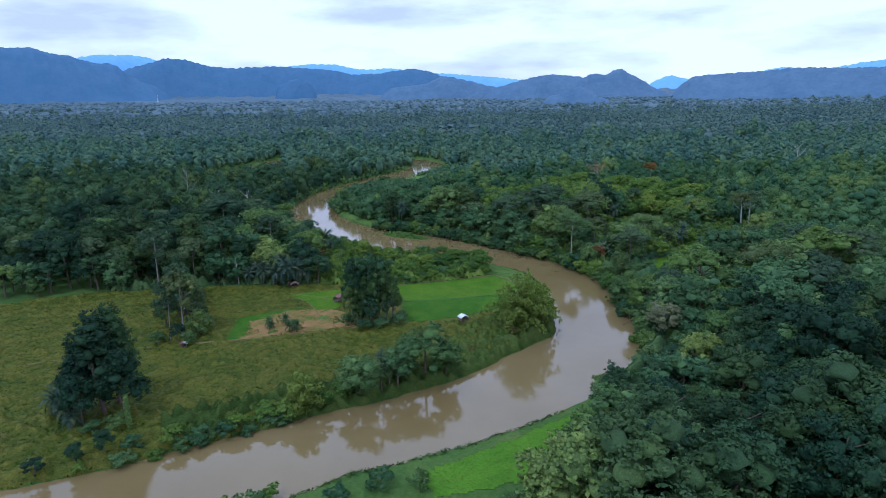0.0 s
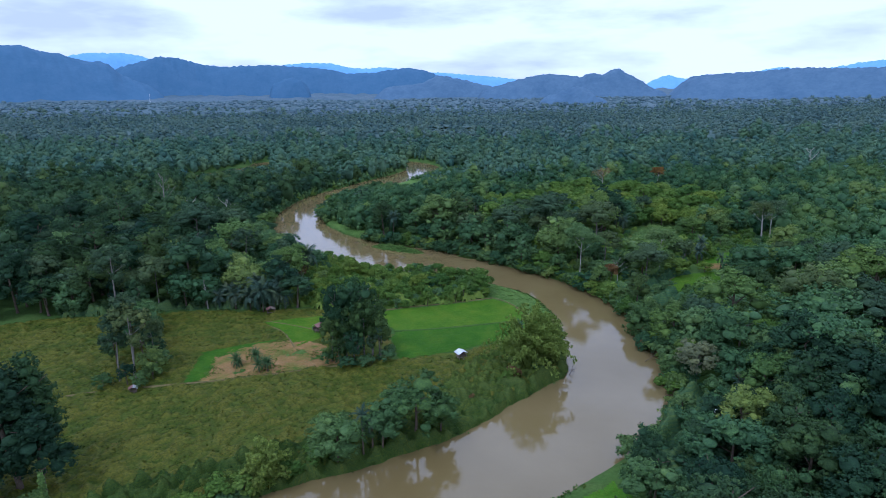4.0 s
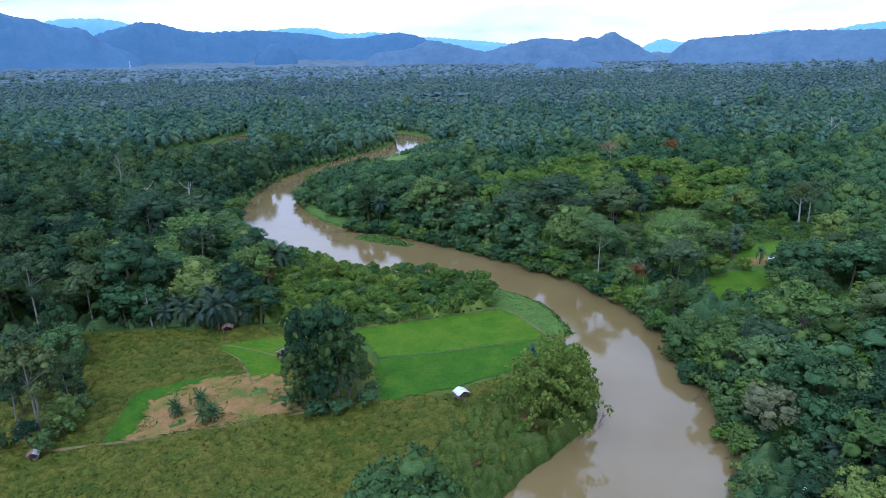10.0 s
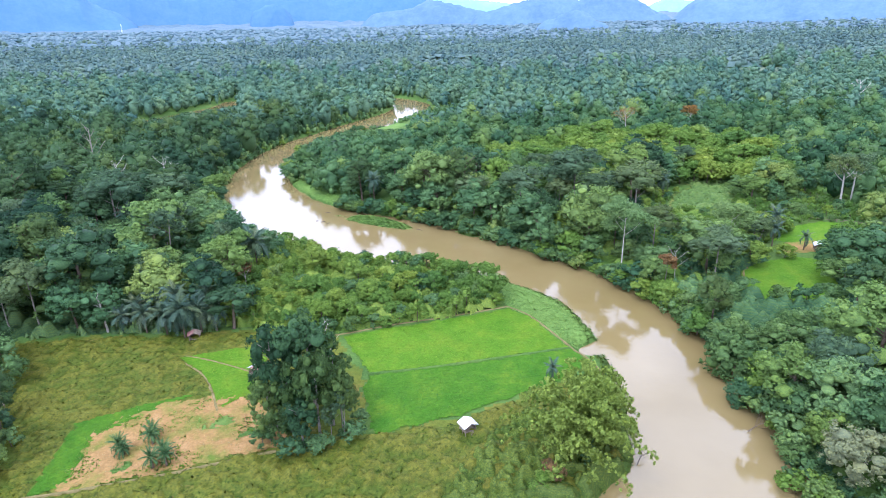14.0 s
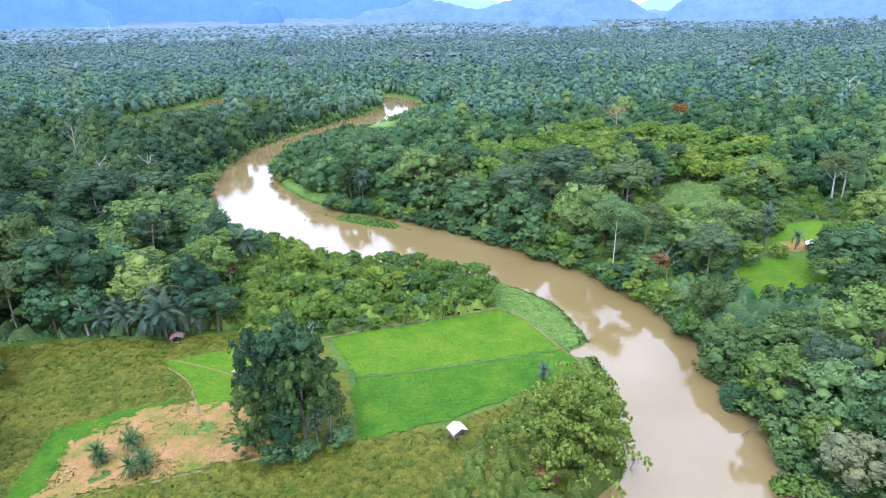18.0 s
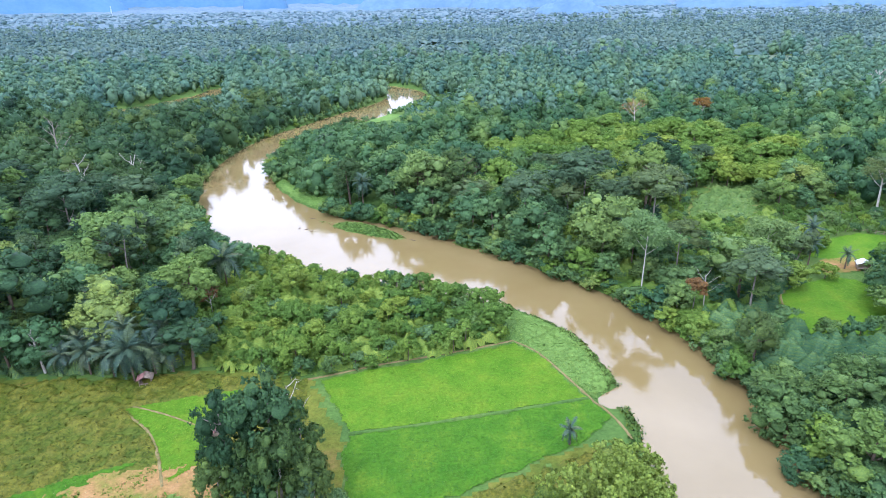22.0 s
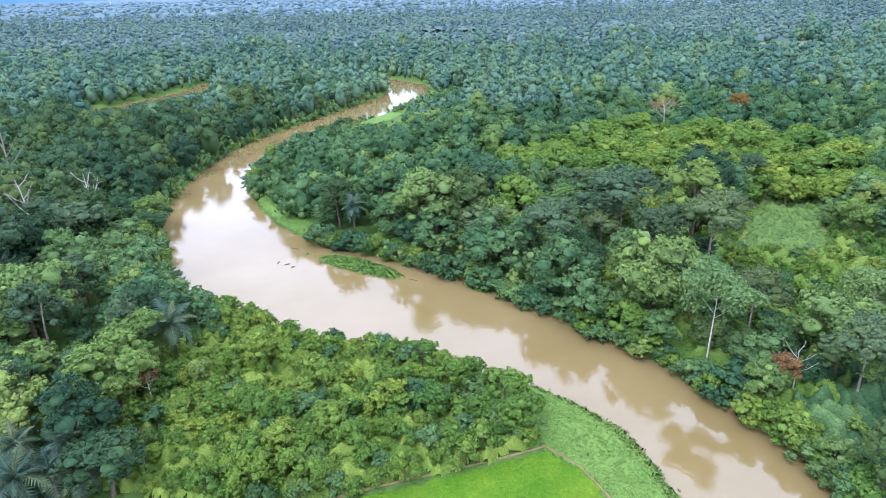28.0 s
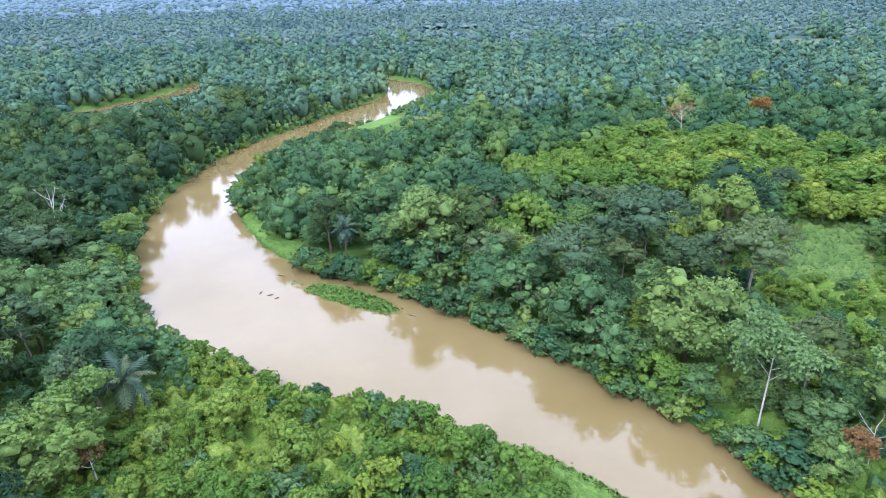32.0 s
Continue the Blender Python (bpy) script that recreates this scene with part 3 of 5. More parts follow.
FIELDS = [FARM, MEADOW_P, RICE_UP, RICE_LOW, RICE_SIDE, DIRT, PAD_R, PAD_R2, VERGE, CLEAR_R]


def free(x, y, margin=1.0):
    x, y = np.atleast_1d(np.asarray(x, float)), np.atleast_1d(np.asarray(y, float))
    ok = bank(x, y) > margin
    for p in FIELDS:
        ok &= ~inside(p, x, y)
    return ok


def scatter(n, x0, x1, y0, y1, gap, seed, margin=1.0, test=None):
    """Spots at least gap metres apart, clear of river and fields."""
    r = np.random.default_rng(seed)
    px, py = x0 + (x1 - x0) * r.random(n), y0 + (y1 - y0) * r.random(n)
    ok = free(px, py, margin)
    if test is not None:
        ok &= test(px, py)
    px, py = px[ok], py[ok]
    cells, out = {}, []
    for x, y in zip(px, py):
        c = (int(x // gap), int(y // gap))
        if any((x - a) ** 2 + (y - b2) ** 2 < gap * gap for i in (-1, 0, 1) for j in (-1, 0, 1) for a, b2 in cells.get((c[0] + i, c[1] + j), ())):
            continue
        cells.setdefault(c, []).append((x, y))
        out.append((x, y))
    return out


def stand(n, x0, x1, y0, y1, r0, r1, seed, margin, test, tight=0.74):
    """Spots with a crown radius each: large crowns first, small ones in what is left between them."""
    r = np.random.default_rng(seed)
    px, py = x0 + (x1 - x0) * r.random(n), y0 + (y1 - y0) * r.random(n)
    rad = r0 + (r1 - r0) * r.random(n) ** (1.35 + 0.8 * wave(px, py, 90, 3))
    ok = free(px, py, margin) & (abs(px) < 0.76 * (py + 205) + 25)
    if test is not None:
        ok &= test(px, py)
    px, py, rad = px[ok], py[ok], rad[ok]
    big, cells, out = 2 * r1 * tight, {}, []
    for i in np.argsort(-rad):
        x, y, q = px[i], py[i], rad[i]
        c = (int(x // big), int(y // big))
        if any((x - a) ** 2 + (y - b2) ** 2 < (tight * (q + q2)) ** 2 for k in (-1, 0, 1) for j in (-1, 0, 1) for a, b2, q2 in cells.get((c[0] + k, c[1] + j), ())):
            continue
        cells.setdefault(c, []).append((x, y, q))
        out.append((x, y, q))
    return out


# open spaces in the woods: scrub on the point, the light grove, clearings, grassy shores
POINT = [(-66, 52), (-72, 80), (-70, 98), (-60, 112), (-30, 101), (-12, 94), (4, 82), (14, 60), (-16, 51), (-31, 47), (-50, 49)]
GROVE = [(22, 236), (50, 200), (98, 190), (155, 180), (192, 236), (158, 278), (100, 300), (47, 275)]
OPEN_R = [(80, 212), (87, 228), (111, 226), (138, 216), (170, 212), (150, 180), (132, 168), (117, 144), (92, 146), (103, 170), (118, 184), (104, 208)]
GRASS_TIP = [(14.5, 59), (9, 72), (-14, 96), (-4, 95), (8, 88), (22, 79), (32, 67), (37, 54), (37, 44), (28, 36), (21, 53)]
SHORE = [(-84, 214), (-62, 180), (-37, 163), (-12, 150), (-6, 153), (-18, 166), (-40, 175), (-60, 191), (-78, 220)]
DIRT_R = [(113, 94), (120, 105), (132, 107), (126, 95)]
patch("river_meadow", GRASS_TIP, BANK_GRASS, "fringe of lush green grass along the river bend", "grass", 0.1)
patch("river_meadow", SHORE, BANK_GRASS, "grassy low shore inside the river bend", "grass", 0.1)
patch("grass_clearing", OPEN_R, CLEARING, "overgrown grassy clearing in the woods", "grass", 0.1, 1.2)
patch("grass_clearing", [(117, 108), (134, 123), (146, 127), (161, 120), (149, 103), (138, 106), (126, 102)], RICE_A, "fenced green grass plot behind the paddy", "grass", 0.1)
patch("river_meadow", [(-70, 342), (-58, 346), (-34, 372), (-26, 392), (-34, 404), (-50, 396), (-66, 366)], BANK_GRASS, "low grassy bar beside the far river reach", "grass", 0.1)
patch("bare_soil", DIRT_R, STRAW, "patch of bare reddish soil beside the paddy", "soil", 0.1)
ISLAND = [(-58, 166), (-30, 158), (-6, 134), (-20, 128), (-60, 150)]
BELOW_VERGE = [(-40, -100), (-18, -80), (8, -66), (33, -49), (38, -58), (32, -76), (10, -100)]
PALM_GROVE = [(-95, 46), (-63, 46), (-61, 55), (-78, 57), (-95, 54)]
BACK_PAD = [(100, 86), (112, 92), (122, 86), (134, 98), (150, 102), (162, 120), (146, 129), (130, 120), (117, 108), (106, 100)]
TRUNK_VIEW = [(47, 71), (59, 69), (63, 88), (52, 90)]
SANDBAR = [(-70, 342), (-58, 346), (-34, 372), (-26, 392), (-34, 404), (-50, 396), (-66, 366)]
RUSTY_VIEW = [(60, 62), (69, 60), (71, 78), (62, 79)]
TRUNK_VIEW2 = [(78, 66), (90, 70), (97, 90), (86, 92)]
FRONT_PAD = [(76, 40), (84, 62), (90, 54), (100, 51), (116, 64), (122, 56), (108, 36), (90, 32)]
LOW_R = [(70, 88), (72, 120), (78, 150), (88, 165), (100, 182), (116, 190), (136, 145), (160, 172), (175, 140), (150, 110), (126, 112), (108, 95), (88, 84)]
NO_WOOD = [POINT, GROVE, OPEN_R, GRASS_TIP, SHORE, DIRT_R, ISLAND, BELOW_VERGE, PALM_GROVE, LOW_R, FRONT_PAD, BACK_PAD, TRUNK_VIEW, RUSTY_VIEW, SANDBAR, TRUNK_VIEW2]


def woods(x, y):
    ok = np.ones(len(x), bool)
    for p in NO_WOOD:
        ok &= ~inside(p, x, y)
    return ok


def seen_from_path(x, y, m=12):
    return abs(x) < 0.76 * (y + 205) + m


FAR_REACH = np.array([(y, x) for x, y, w in RIVER if y > 170])


def bank_limit(x, y, d):
    """Greatest height of a tree so that the water behind it still shows, as it does along these banks."""
    if -115 < x < 10 and 85 < y < 175 and x < -10:
        return 5 + 0.5 * max(d, 0)
    if -110 < x < 20 and 235 < y < 480 and x > np.interp(y, FAR_REACH[:, 0], FAR_REACH[:, 1]):
        if x < -66 and y < 352:
            return 5 + 0.15 * max(d, 0)
        if x < -20 and y < 385:
            return max(1.5, 0.165 * (386 - y) - 2.2)
        return 2.5 + 0.16 * max(d, 0)
    aside = -(x + 4) / (y + 22)
    if 280 < y < 560 and 0.36 < aside < 0.58:
        shore = 455 + min(max((0.52 - aside) / 0.132, 0), 1.2) * 76
        if y < shore:
            return max(1.5, 82 * (shore - y) / (shore + 22) - 2.5)
    return 99


HEIGHTS = {"yellow_green_tree": 16, "broadleaf_tree": 20.5, "spreading_tree": 15, "slender_tree": 22, "round_tree": 13, "flat_topped_tree": 18.5, "cream_tree": 13, "light_green_tree": 10.5, "bush": 5, "pale_bush": 5}
near = [(x, y) for x, y in scatter(12000, -215, 165, -135, 185, 6.3, 11, 1.5, woods) if seen_from_path(x, y) and not (y < -60 and x < 4)]
near_d = bank(*np.array(near).T)
counts = {}
for (x, y), d in zip(near, near_d):
    edge = -140 < x < -62 and y < 60
    if 20 < x <= 55 and y < -15:
        kind = random.choice(["broadleaf_tree", "broadleaf_tree", "broadleaf_tree", "spreading_tree"])
    elif x > 55 and y < -24:
        kind = random.choice(["broadleaf_tree"] * 12 + ["spreading_tree", "yellow_green_tree"])
    elif x > 40 and y < 130:
        kind = random.choice(["spreading_tree", "round_tree", "round_tree", "yellow_green_tree", "light_green_tree", "flat_topped_tree"])
    elif edge:
        kind = random.choice(["slender_tree", "broadleaf_tree", "broadleaf_tree", "spreading_tree", "flat_topped_tree"])
    elif -112 < x < -60 and y > 52:
        kind = random.choice(["broadleaf_tree", "spreading_tree", "round_tree", "spreading_tree", "yellow_green_tree", "slender_tree"])
    elif x < -60:
        kind = random.choice(["broadleaf_tree"] * 8 + ["spreading_tree", "round_tree", "flat_topped_tree", "slender_tree", "yellow_green_tree"])
    else:
        kind = random.choice(["broadleaf_tree", "spreading_tree", "round_tree", "round_tree", "spreading_tree", "yellow_green_tree", "light_green_tree", "flat_topped_tree"])
    cap = min(bank_limit(x, y, d), 11 + 0.9 * max(d, 0) if d < 12 else 99)
    if 62 < x < 128 and 14 < y < 64:
        cap = min(cap, 5.5 if y > 36 else 9)
    if 24 < x < 72 and -100 < y < -15:
        cap = min(cap, 3.5 + 0.45 * d)
    size = random.uniform(0.6, 1.0) if random.random() < 0.6 else random.uniform(1.0, 1.35)
    if x > 62 and y < 12 and d > 8:
        size *= 1.22
    if cap < 18 and kind in ("slender_tree", "flat_topped_tree"):
        kind = "spreading_tree"
    if cap < 8:
        kind, size = random.choice(["bush", "bush", "pale_bush"]) if y > -15 else "bush", random.uniform(0.9, 1.35)
    size = min(size, cap / HEIGHTS[kind])
    plant(kind, x, y, size, None, random.uniform(0.95, 1.2) if size > 0.7 else 1.35)
for x, y in scatter(4000, -80, 18, 47, 112, 3.3, 12, 1.2, lambda a, c: inside(POINT, a, c)):
    big = random.random() < 0.3 and y < 92
    plant("light_green_tree" if big else random.choice(["bush", "pale_bush", "pale_bush", "pale_bush", "pale_bush"]), x, y, random.uniform(0.45, 0.75) if big else random.uniform(0.55, 1.1))
for x, y in scatter(3000, 66, 178, 82, 174, 3.9, 17, 2.0, lambda a, c: inside(LOW_R, a, c) & ~inside(OPEN_R, a, c) & ~inside(BACK_PAD, a, c)):
    plant(random.choice(["bush", "pale_bush", "pale_bush"]), x, y, random.uniform(0.5, 0.9) if y > 118 else random.uniform(0.7, 1.35))
for x, y in scatter(3000, 20, 195, 175, 305, 7.4, 13, 2.5, lambda a, c: inside(GROVE, a, c)):
    plant("light_green_tree", x, y, random.uniform(0.9, 1.25), None, 1.15)
# bushes that hang over the water along the wooded banks
FLOW_D = np.gradient(FLOW[:, :2], axis=0)
for i in range(10, 200):
    if i % 2 and FLOW[i][1] > 180:
        continue
    x, y, w = FLOW[i]
    tx, ty = FLOW_D[i] / np.hypot(*FLOW_D[i])
    for side in (1, -1):
        off = w + random.uniform(-0.2, 1.8)
        bx, by = x + side * off * ty, y - side * off * tx
        farm_side = side < 0
        if farm_side and (by > -8 and by < 112):
            continue
        if farm_side and by > -50 and by < 0:
            continue
        if not seen_from_path(bx, by) or random.random() < (0.45 if farm_side else 0.05):
            continue
        if inside(VERGE, np.array([bx]), np.array([by]))[0] or inside(SHORE, np.array([bx]), np.array([by]))[0] or (by < -42 and bx > -40 and bx < 36):
            continue
        plant(random.choice(["bush", "bush", "bush", "pale_bush"]), bx, by, random.uniform(0.75, 1.45) * (0.6 if farm_side or by < -20 else 1), None, random.uniform(1, 1.3))


def far_crowns(spots, seed, per, size, mat, name, label, limit=False, tall=(1.6, 3.2), flat=0.8, most=26, lift=1.5, lobes=5, shift=0.0):
    """A stand too many to count as one mesh: for each spot (x, y, radius) a crown of bumpy lobes with leaf sprays on them."""
    r = np.random.default_rng(seed)
    vs, fs, ns, ts, o, done = [], [], [], [], 0, 0
    pts = np.array(spots)
    zs, ds = height(pts[:, 0], pts[:, 1]), bank(pts[:, 0], pts[:, 1])
    for (x, y, q), z, d in zip(spots, zs, ds):
        tone = shift + 1.0 * r.random() - 0.5 + 0.2 * float(wave(x, y, 60, 2)) + 0.3 * float(wave(x, y, 190, 6))
        h = min(q * (tall[0] + (tall[1] - tall[0]) * r.random()) + lift, most)
        if limit:
            h = min(h, bank_limit(x, y, d))
            q = min(q, 0.75 * h)
        wide = 0.85 + 0.3 * r.random()
        n = lobes if q > 3.4 else max(1, (lobes + 1) // 2)
        depth = min(1.5 * q, 0.8 * h)
        c, rad = [(x + 0.1 * q * r.normal(), y + 0.1 * q * r.normal(), z + h - 0.5 * q * flat)], [0.5 * q]
        turn = 6.28 * r.random()
        for k in range(n - 1):
            a, e = turn + 2.4 * k + 0.3 * r.normal(), (k + 0.5) / max(n - 1, 1)
            out_ = q * wide * (0.4 + 0.4 * e ** 0.6)
            c.append((x + out_ * np.cos(a), y + out_ * np.sin(a), z + h - 0.5 * q * flat - depth * (0.1 + 0.75 * e * (0.7 + 0.4 * r.random()))))
            rad.append(q * (0.3 + 0.2 * r.random()))
        c, rad = np.array(c), np.array(rad)
        heart = np.array((x, y, z + h - 0.9 * q))
        ball, tri = ICO1
        for cc, rr in zip(c, rad):
            k = ball * (1 + 0.24 * r.normal(size=(len(ball), 1)))
            vs.append(k * rr * (1, 1, flat) * (0.7 if per else 1) + cc), fs.append(tri + o), ns.append(unit(ball + 0.5 * unit(cc - heart) + 0.2 * r.normal(size=ball.shape)))
            o += len(k)
        if n > 2:
            k = ICO1[0] * (q * 0.6, q * 0.6, max(h - 0.5 * q, 1.5) * 0.5) + (x, y, z + (h - 0.5 * q) * 0.45)
            vs.append(k), fs.append(ICO1[1] + o), ns.append(ICO1[0])
            o += len(k)
        cards = int(per * q * q)
        if cards:
            w = rad ** 2
            at = r.choice(len(rad), cards, p=w / w.sum())
            d_ = unit(r.normal(size=(cards, 3)) + 0.6 * unit(c[at] - heart) + (0, 0, 0.45))
            p = c[at] + d_ * (rad[at] * (0.75 + 0.5 * r.random(cards)))[:, None] * (1, 1, flat)
            face = unit(d_ + 0.5 * r.normal(size=(cards, 3)))
            t = unit(np.cross(face, r.normal(size=(cards, 3))))
            s = np.cross(face, t)
            a = (size * (0.6 + 0.8 * r.random(cards)))[:, None]
            v = np.stack([p + t * a - face * a * 0.3, p + s * a * 0.65, p - t * a - face * a * 0.3, p - s * a * 0.65], 1).reshape(-1, 3)
            f = np.arange(4 * cards).reshape(-1, 4) + o
            vs.append(v), fs.append(f[:, [0, 1, 2]]), fs.append(f[:, [0, 2, 3]])
            ns.append(np.repeat(unit(0.7 * d_ + 0.5 * face + 0.5 * unit(c[at] - heart) + 0.15 * r.normal(size=d_.shape)), 4, 0))
            o += len(v)
        ts.append(np.full(o - done, tone))
        done = o
    ob = new(name, mesh_np(name, np.concatenate(vs), np.concatenate(fs), [mat], True, None, np.concatenate(ts), np.concatenate(ns)))
    return tagged(ob, label, "forest", kind="stuff")


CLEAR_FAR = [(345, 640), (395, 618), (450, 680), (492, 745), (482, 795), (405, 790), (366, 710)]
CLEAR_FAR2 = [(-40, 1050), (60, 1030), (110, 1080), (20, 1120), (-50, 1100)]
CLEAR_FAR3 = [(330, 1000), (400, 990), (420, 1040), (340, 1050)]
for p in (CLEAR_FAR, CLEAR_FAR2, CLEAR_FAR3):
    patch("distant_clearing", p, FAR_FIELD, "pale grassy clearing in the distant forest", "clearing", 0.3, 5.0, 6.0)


def not_far_clear(x, y):
    ok = woods(x, y)
    for p in (CLEAR_FAR, CLEAR_FAR2, CLEAR_FAR3):
        ok &= ~inside(p, x, y)
    return ok


def beyond_near(x, y):
    return not_far_clear(x, y) & ~((x > -215) & (x < 165) & (y < 185))


mid = stand(26000, -640, 640, 60, 760, 2.6, 8.5, 14, 2.0, beyond_near, 0.66)
deep = stand(30000, -1500, 1500, 755, 1800, 4.5, 12, 15, 2.0, not_far_clear, 0.66)
last = stand(16000, -2600, 2600, 1795, 2800, 8, 20, 16, 2.0, None)

# sorted by distance; from the second band on, leaf colours include haze
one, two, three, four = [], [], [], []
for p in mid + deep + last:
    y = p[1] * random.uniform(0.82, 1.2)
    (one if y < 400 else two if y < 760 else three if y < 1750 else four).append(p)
far_crowns([q for q in one if q[0] < -85], 21, 6.5, 0.56, LEAF_DARK, "forest", "tall dark rainforest canopy west of the river", True, (0.9, 2.0), 0.8, 26, 6, 8, -0.25)
far_crowns([q for q in one if q[0] >= -85], 25, 6.5, 0.56, LEAF_MID, "forest", "mixed mid-green rainforest canopy inside the river bend", True, (0.8, 1.7), 0.8, 20, 5, 8, 0.1)
far_crowns(two, 23, 1.3, 1.0, LEAF_HAZE_MID, "forest", "dense dark rainforest canopy on the river plain, tinted with painted haze", True, (0.9, 2.0), 0.8, 26, 6, 6)
far_crowns(three, 22, 0.12, 1.8, LEAF_HAZE_FAR, "far_forest", "distant forest canopy across the plain, painted haze blue-green", False, (0.4, 1.1), 0.75, 26, 7.5, 3)
far_crowns(four, 24, 0, 1.5, LEAF_HAZE_VERY_FAR, "horizon_forest", "forest near the horizon, painted haze blue-green", False, (0.25, 0.55), 0.5, 30, 9, 1)



def canopy(y0, y1, cell, up, mat, seed, label):
    """The closed leaf roof between the crowns of a distant forest, as one uneven sheet."""
    r = np.random.default_rng(seed)
    half = 0.78 * (y1 + 205) + 60
    a, c = np.meshgrid(np.arange(-half, half, cell), np.arange(y0, y1 + cell, cell))
    z = height(a, c).reshape(a.shape) + up + 0.11 * cell * r.normal(size=a.shape)
    z[0] -= up
    i = (np.arange(a.shape[0] - 1)[:, None] * a.shape[1] + np.arange(a.shape[1] - 1)[None, :]).ravel()
    xm, ym = (a[:-1, :-1] + cell / 2).ravel(), (c[:-1, :-1] + cell / 2).ravel()
    i = i[(abs(xm) < 0.78 * (ym + 205) + 60) & not_far_clear(xm, ym)]
    ob = new("canopy", mesh_np("canopy", np.stack([a.ravel(), c.ravel(), z.ravel()], 1), np.stack([i, i + 1, i + a.shape[1] + 1, i + a.shape[1]], 1), [mat], True))
    return tagged(ob, label, "forest", kind="stuff")


# these sheets take the haze-tinted leaf colours of the crowns around them
canopy(800, 1750, 11, 6.0, LEAF_HAZE_FAR, 71, "closed leaf roof of the distant forest, painted haze blue-green")
canopy(1740, 2800, 24, 8.0, LEAF_HAZE_VERY_FAR, 72, "closed leaf roof of the far forest, painted haze blue-green")
canopy(2780, 4760, 45, 10.0, LEAF_HAZE_LAST, 73, "closed leaf roof below the hills, painted haze blue-green")
fringe = stand(26000, -140, 70, 96, 470, 1.3, 3.0, 67, 0.3, lambda a, c: woods(a, c) & (bank(a, c) < 9))
far_crowns(fringe, 68, 7.0, 0.34, LEAF_MID, "undergrowth", "leafy shrubs overhanging the river banks", True, (0.8, 2.0), 0.85, 6)
# low growth that fills the gaps below the trees
UNDER_R = [(30, -78), (48, -36), (58, -10), (64, 12), (64, 40), (62, 66), (84, 86), (100, 96), (128, 60), (128, -40), (90, -80)]
UNDER_L = [(-150, 44), (-110, 49), (-92, 48.5), (-66, 50), (-60, 60), (-80, 66), (-120, 62), (-160, 58)]


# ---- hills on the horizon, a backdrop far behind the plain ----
# wooded slopes with air haze painted in: bluish base colour plus a weak glow
def hill_haze_mat(name, a, b2, glow):
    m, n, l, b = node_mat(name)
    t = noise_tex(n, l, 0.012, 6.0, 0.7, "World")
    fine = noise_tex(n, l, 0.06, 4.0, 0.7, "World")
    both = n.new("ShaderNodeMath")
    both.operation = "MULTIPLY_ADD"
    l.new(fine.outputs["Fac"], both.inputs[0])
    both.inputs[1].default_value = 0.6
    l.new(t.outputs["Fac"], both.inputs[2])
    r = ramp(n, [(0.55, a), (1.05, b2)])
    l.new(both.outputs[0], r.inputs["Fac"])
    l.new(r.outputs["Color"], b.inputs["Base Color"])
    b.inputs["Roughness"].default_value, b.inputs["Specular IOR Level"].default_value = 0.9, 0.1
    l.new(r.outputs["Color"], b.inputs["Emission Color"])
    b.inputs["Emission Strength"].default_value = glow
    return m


# haze tints, not leaf colour: the farthest range is palest and glows most
HILL_HAZED = hill_haze_mat("hill_forest_hazed", (0.070, 0.122, 0.190), (0.108, 0.170, 0.240), 0.28)
HILL_HAZE_BLUE = hill_haze_mat("mountain_forest_hazed", (0.060, 0.126, 0.210), (0.082, 0.152, 0.240), 0.28)
HILL_HAZE_PALE = hill_haze_mat("far_mountain_forest_hazed", (0.17, 0.33, 0.60), (0.21, 0.38, 0.64), 0.45)


def ridge(name, crest, spread, mat, label, seed, rough=0.12):
    """A wooded ridge along crest points (x, y, top)."""
    p = spline(crest, 30)
    vs = np.linspace(-1, 1, 31)
    d = unit(np.gradient(p[:, :2], axis=0))
    nrm = np.stack([-d[:, 1], d[:, 0]], 1)
    n_u, n_v = len(p), len(vs)
    base = p[:, None, :2] + nrm[:, None] * (vs[None, :, None] * spread)
    fall = np.cos(vs * np.pi / 2) ** 1.3
    ends = np.clip(np.minimum(np.arange(n_u), np.arange(n_u)[::-1]) / 12, 0, 1) ** 0.8
    x, y = base[..., 0], base[..., 1]
    bumpy = sum(wave(x, y, s, seed + k) * a for k, (s, a) in enumerate([(300, 0.45), (120, 0.3), (50, 0.2), (22, 0.14)]))
    z = np.maximum(p[:, None, 2], 0) * ends[:, None] * fall[None] * (1 + rough * bumpy * (1.6 - fall[None])) + 5 * wave(x, y, 17, seed) * fall[None]
    v = np.stack([x, y, z], -1).reshape(-1, 3)
    i = (np.arange(n_u - 1)[:, None] * n_v + np.arange(n_v - 1)[None, :]).ravel()
    return tagged(new(name, mesh_np(name, v, np.stack([i, i + 1, i + n_v + 1, i + n_v], 1), [mat], True)), label, "hills", kind="structure")


def bearing(rows, far):
    """Crest points from sideways and upward slopes as seen from above the river, far metres off."""
    return [(-5 + far * a, -203 + far * (1 - a * a) ** 0.5, 81.4 + far * c) for a, c in rows]


ridge("mountain_west", bearing([(-0.70, 0.07), (-0.653, 0.0783), (-0.614, 0.0739), (-0.569, 0.0654), (-0.542, 0.0661), (-0.514, 0.0581), (-0.485, 0.049), (-0.46, 0.0431), (-0.442, 0.0263), (-0.415, 0.0135), (-0.39, -0.01)], 4000), 420, HILL_HAZE_BLUE, "forested mountain range on the horizon, painted haze blue", 1)
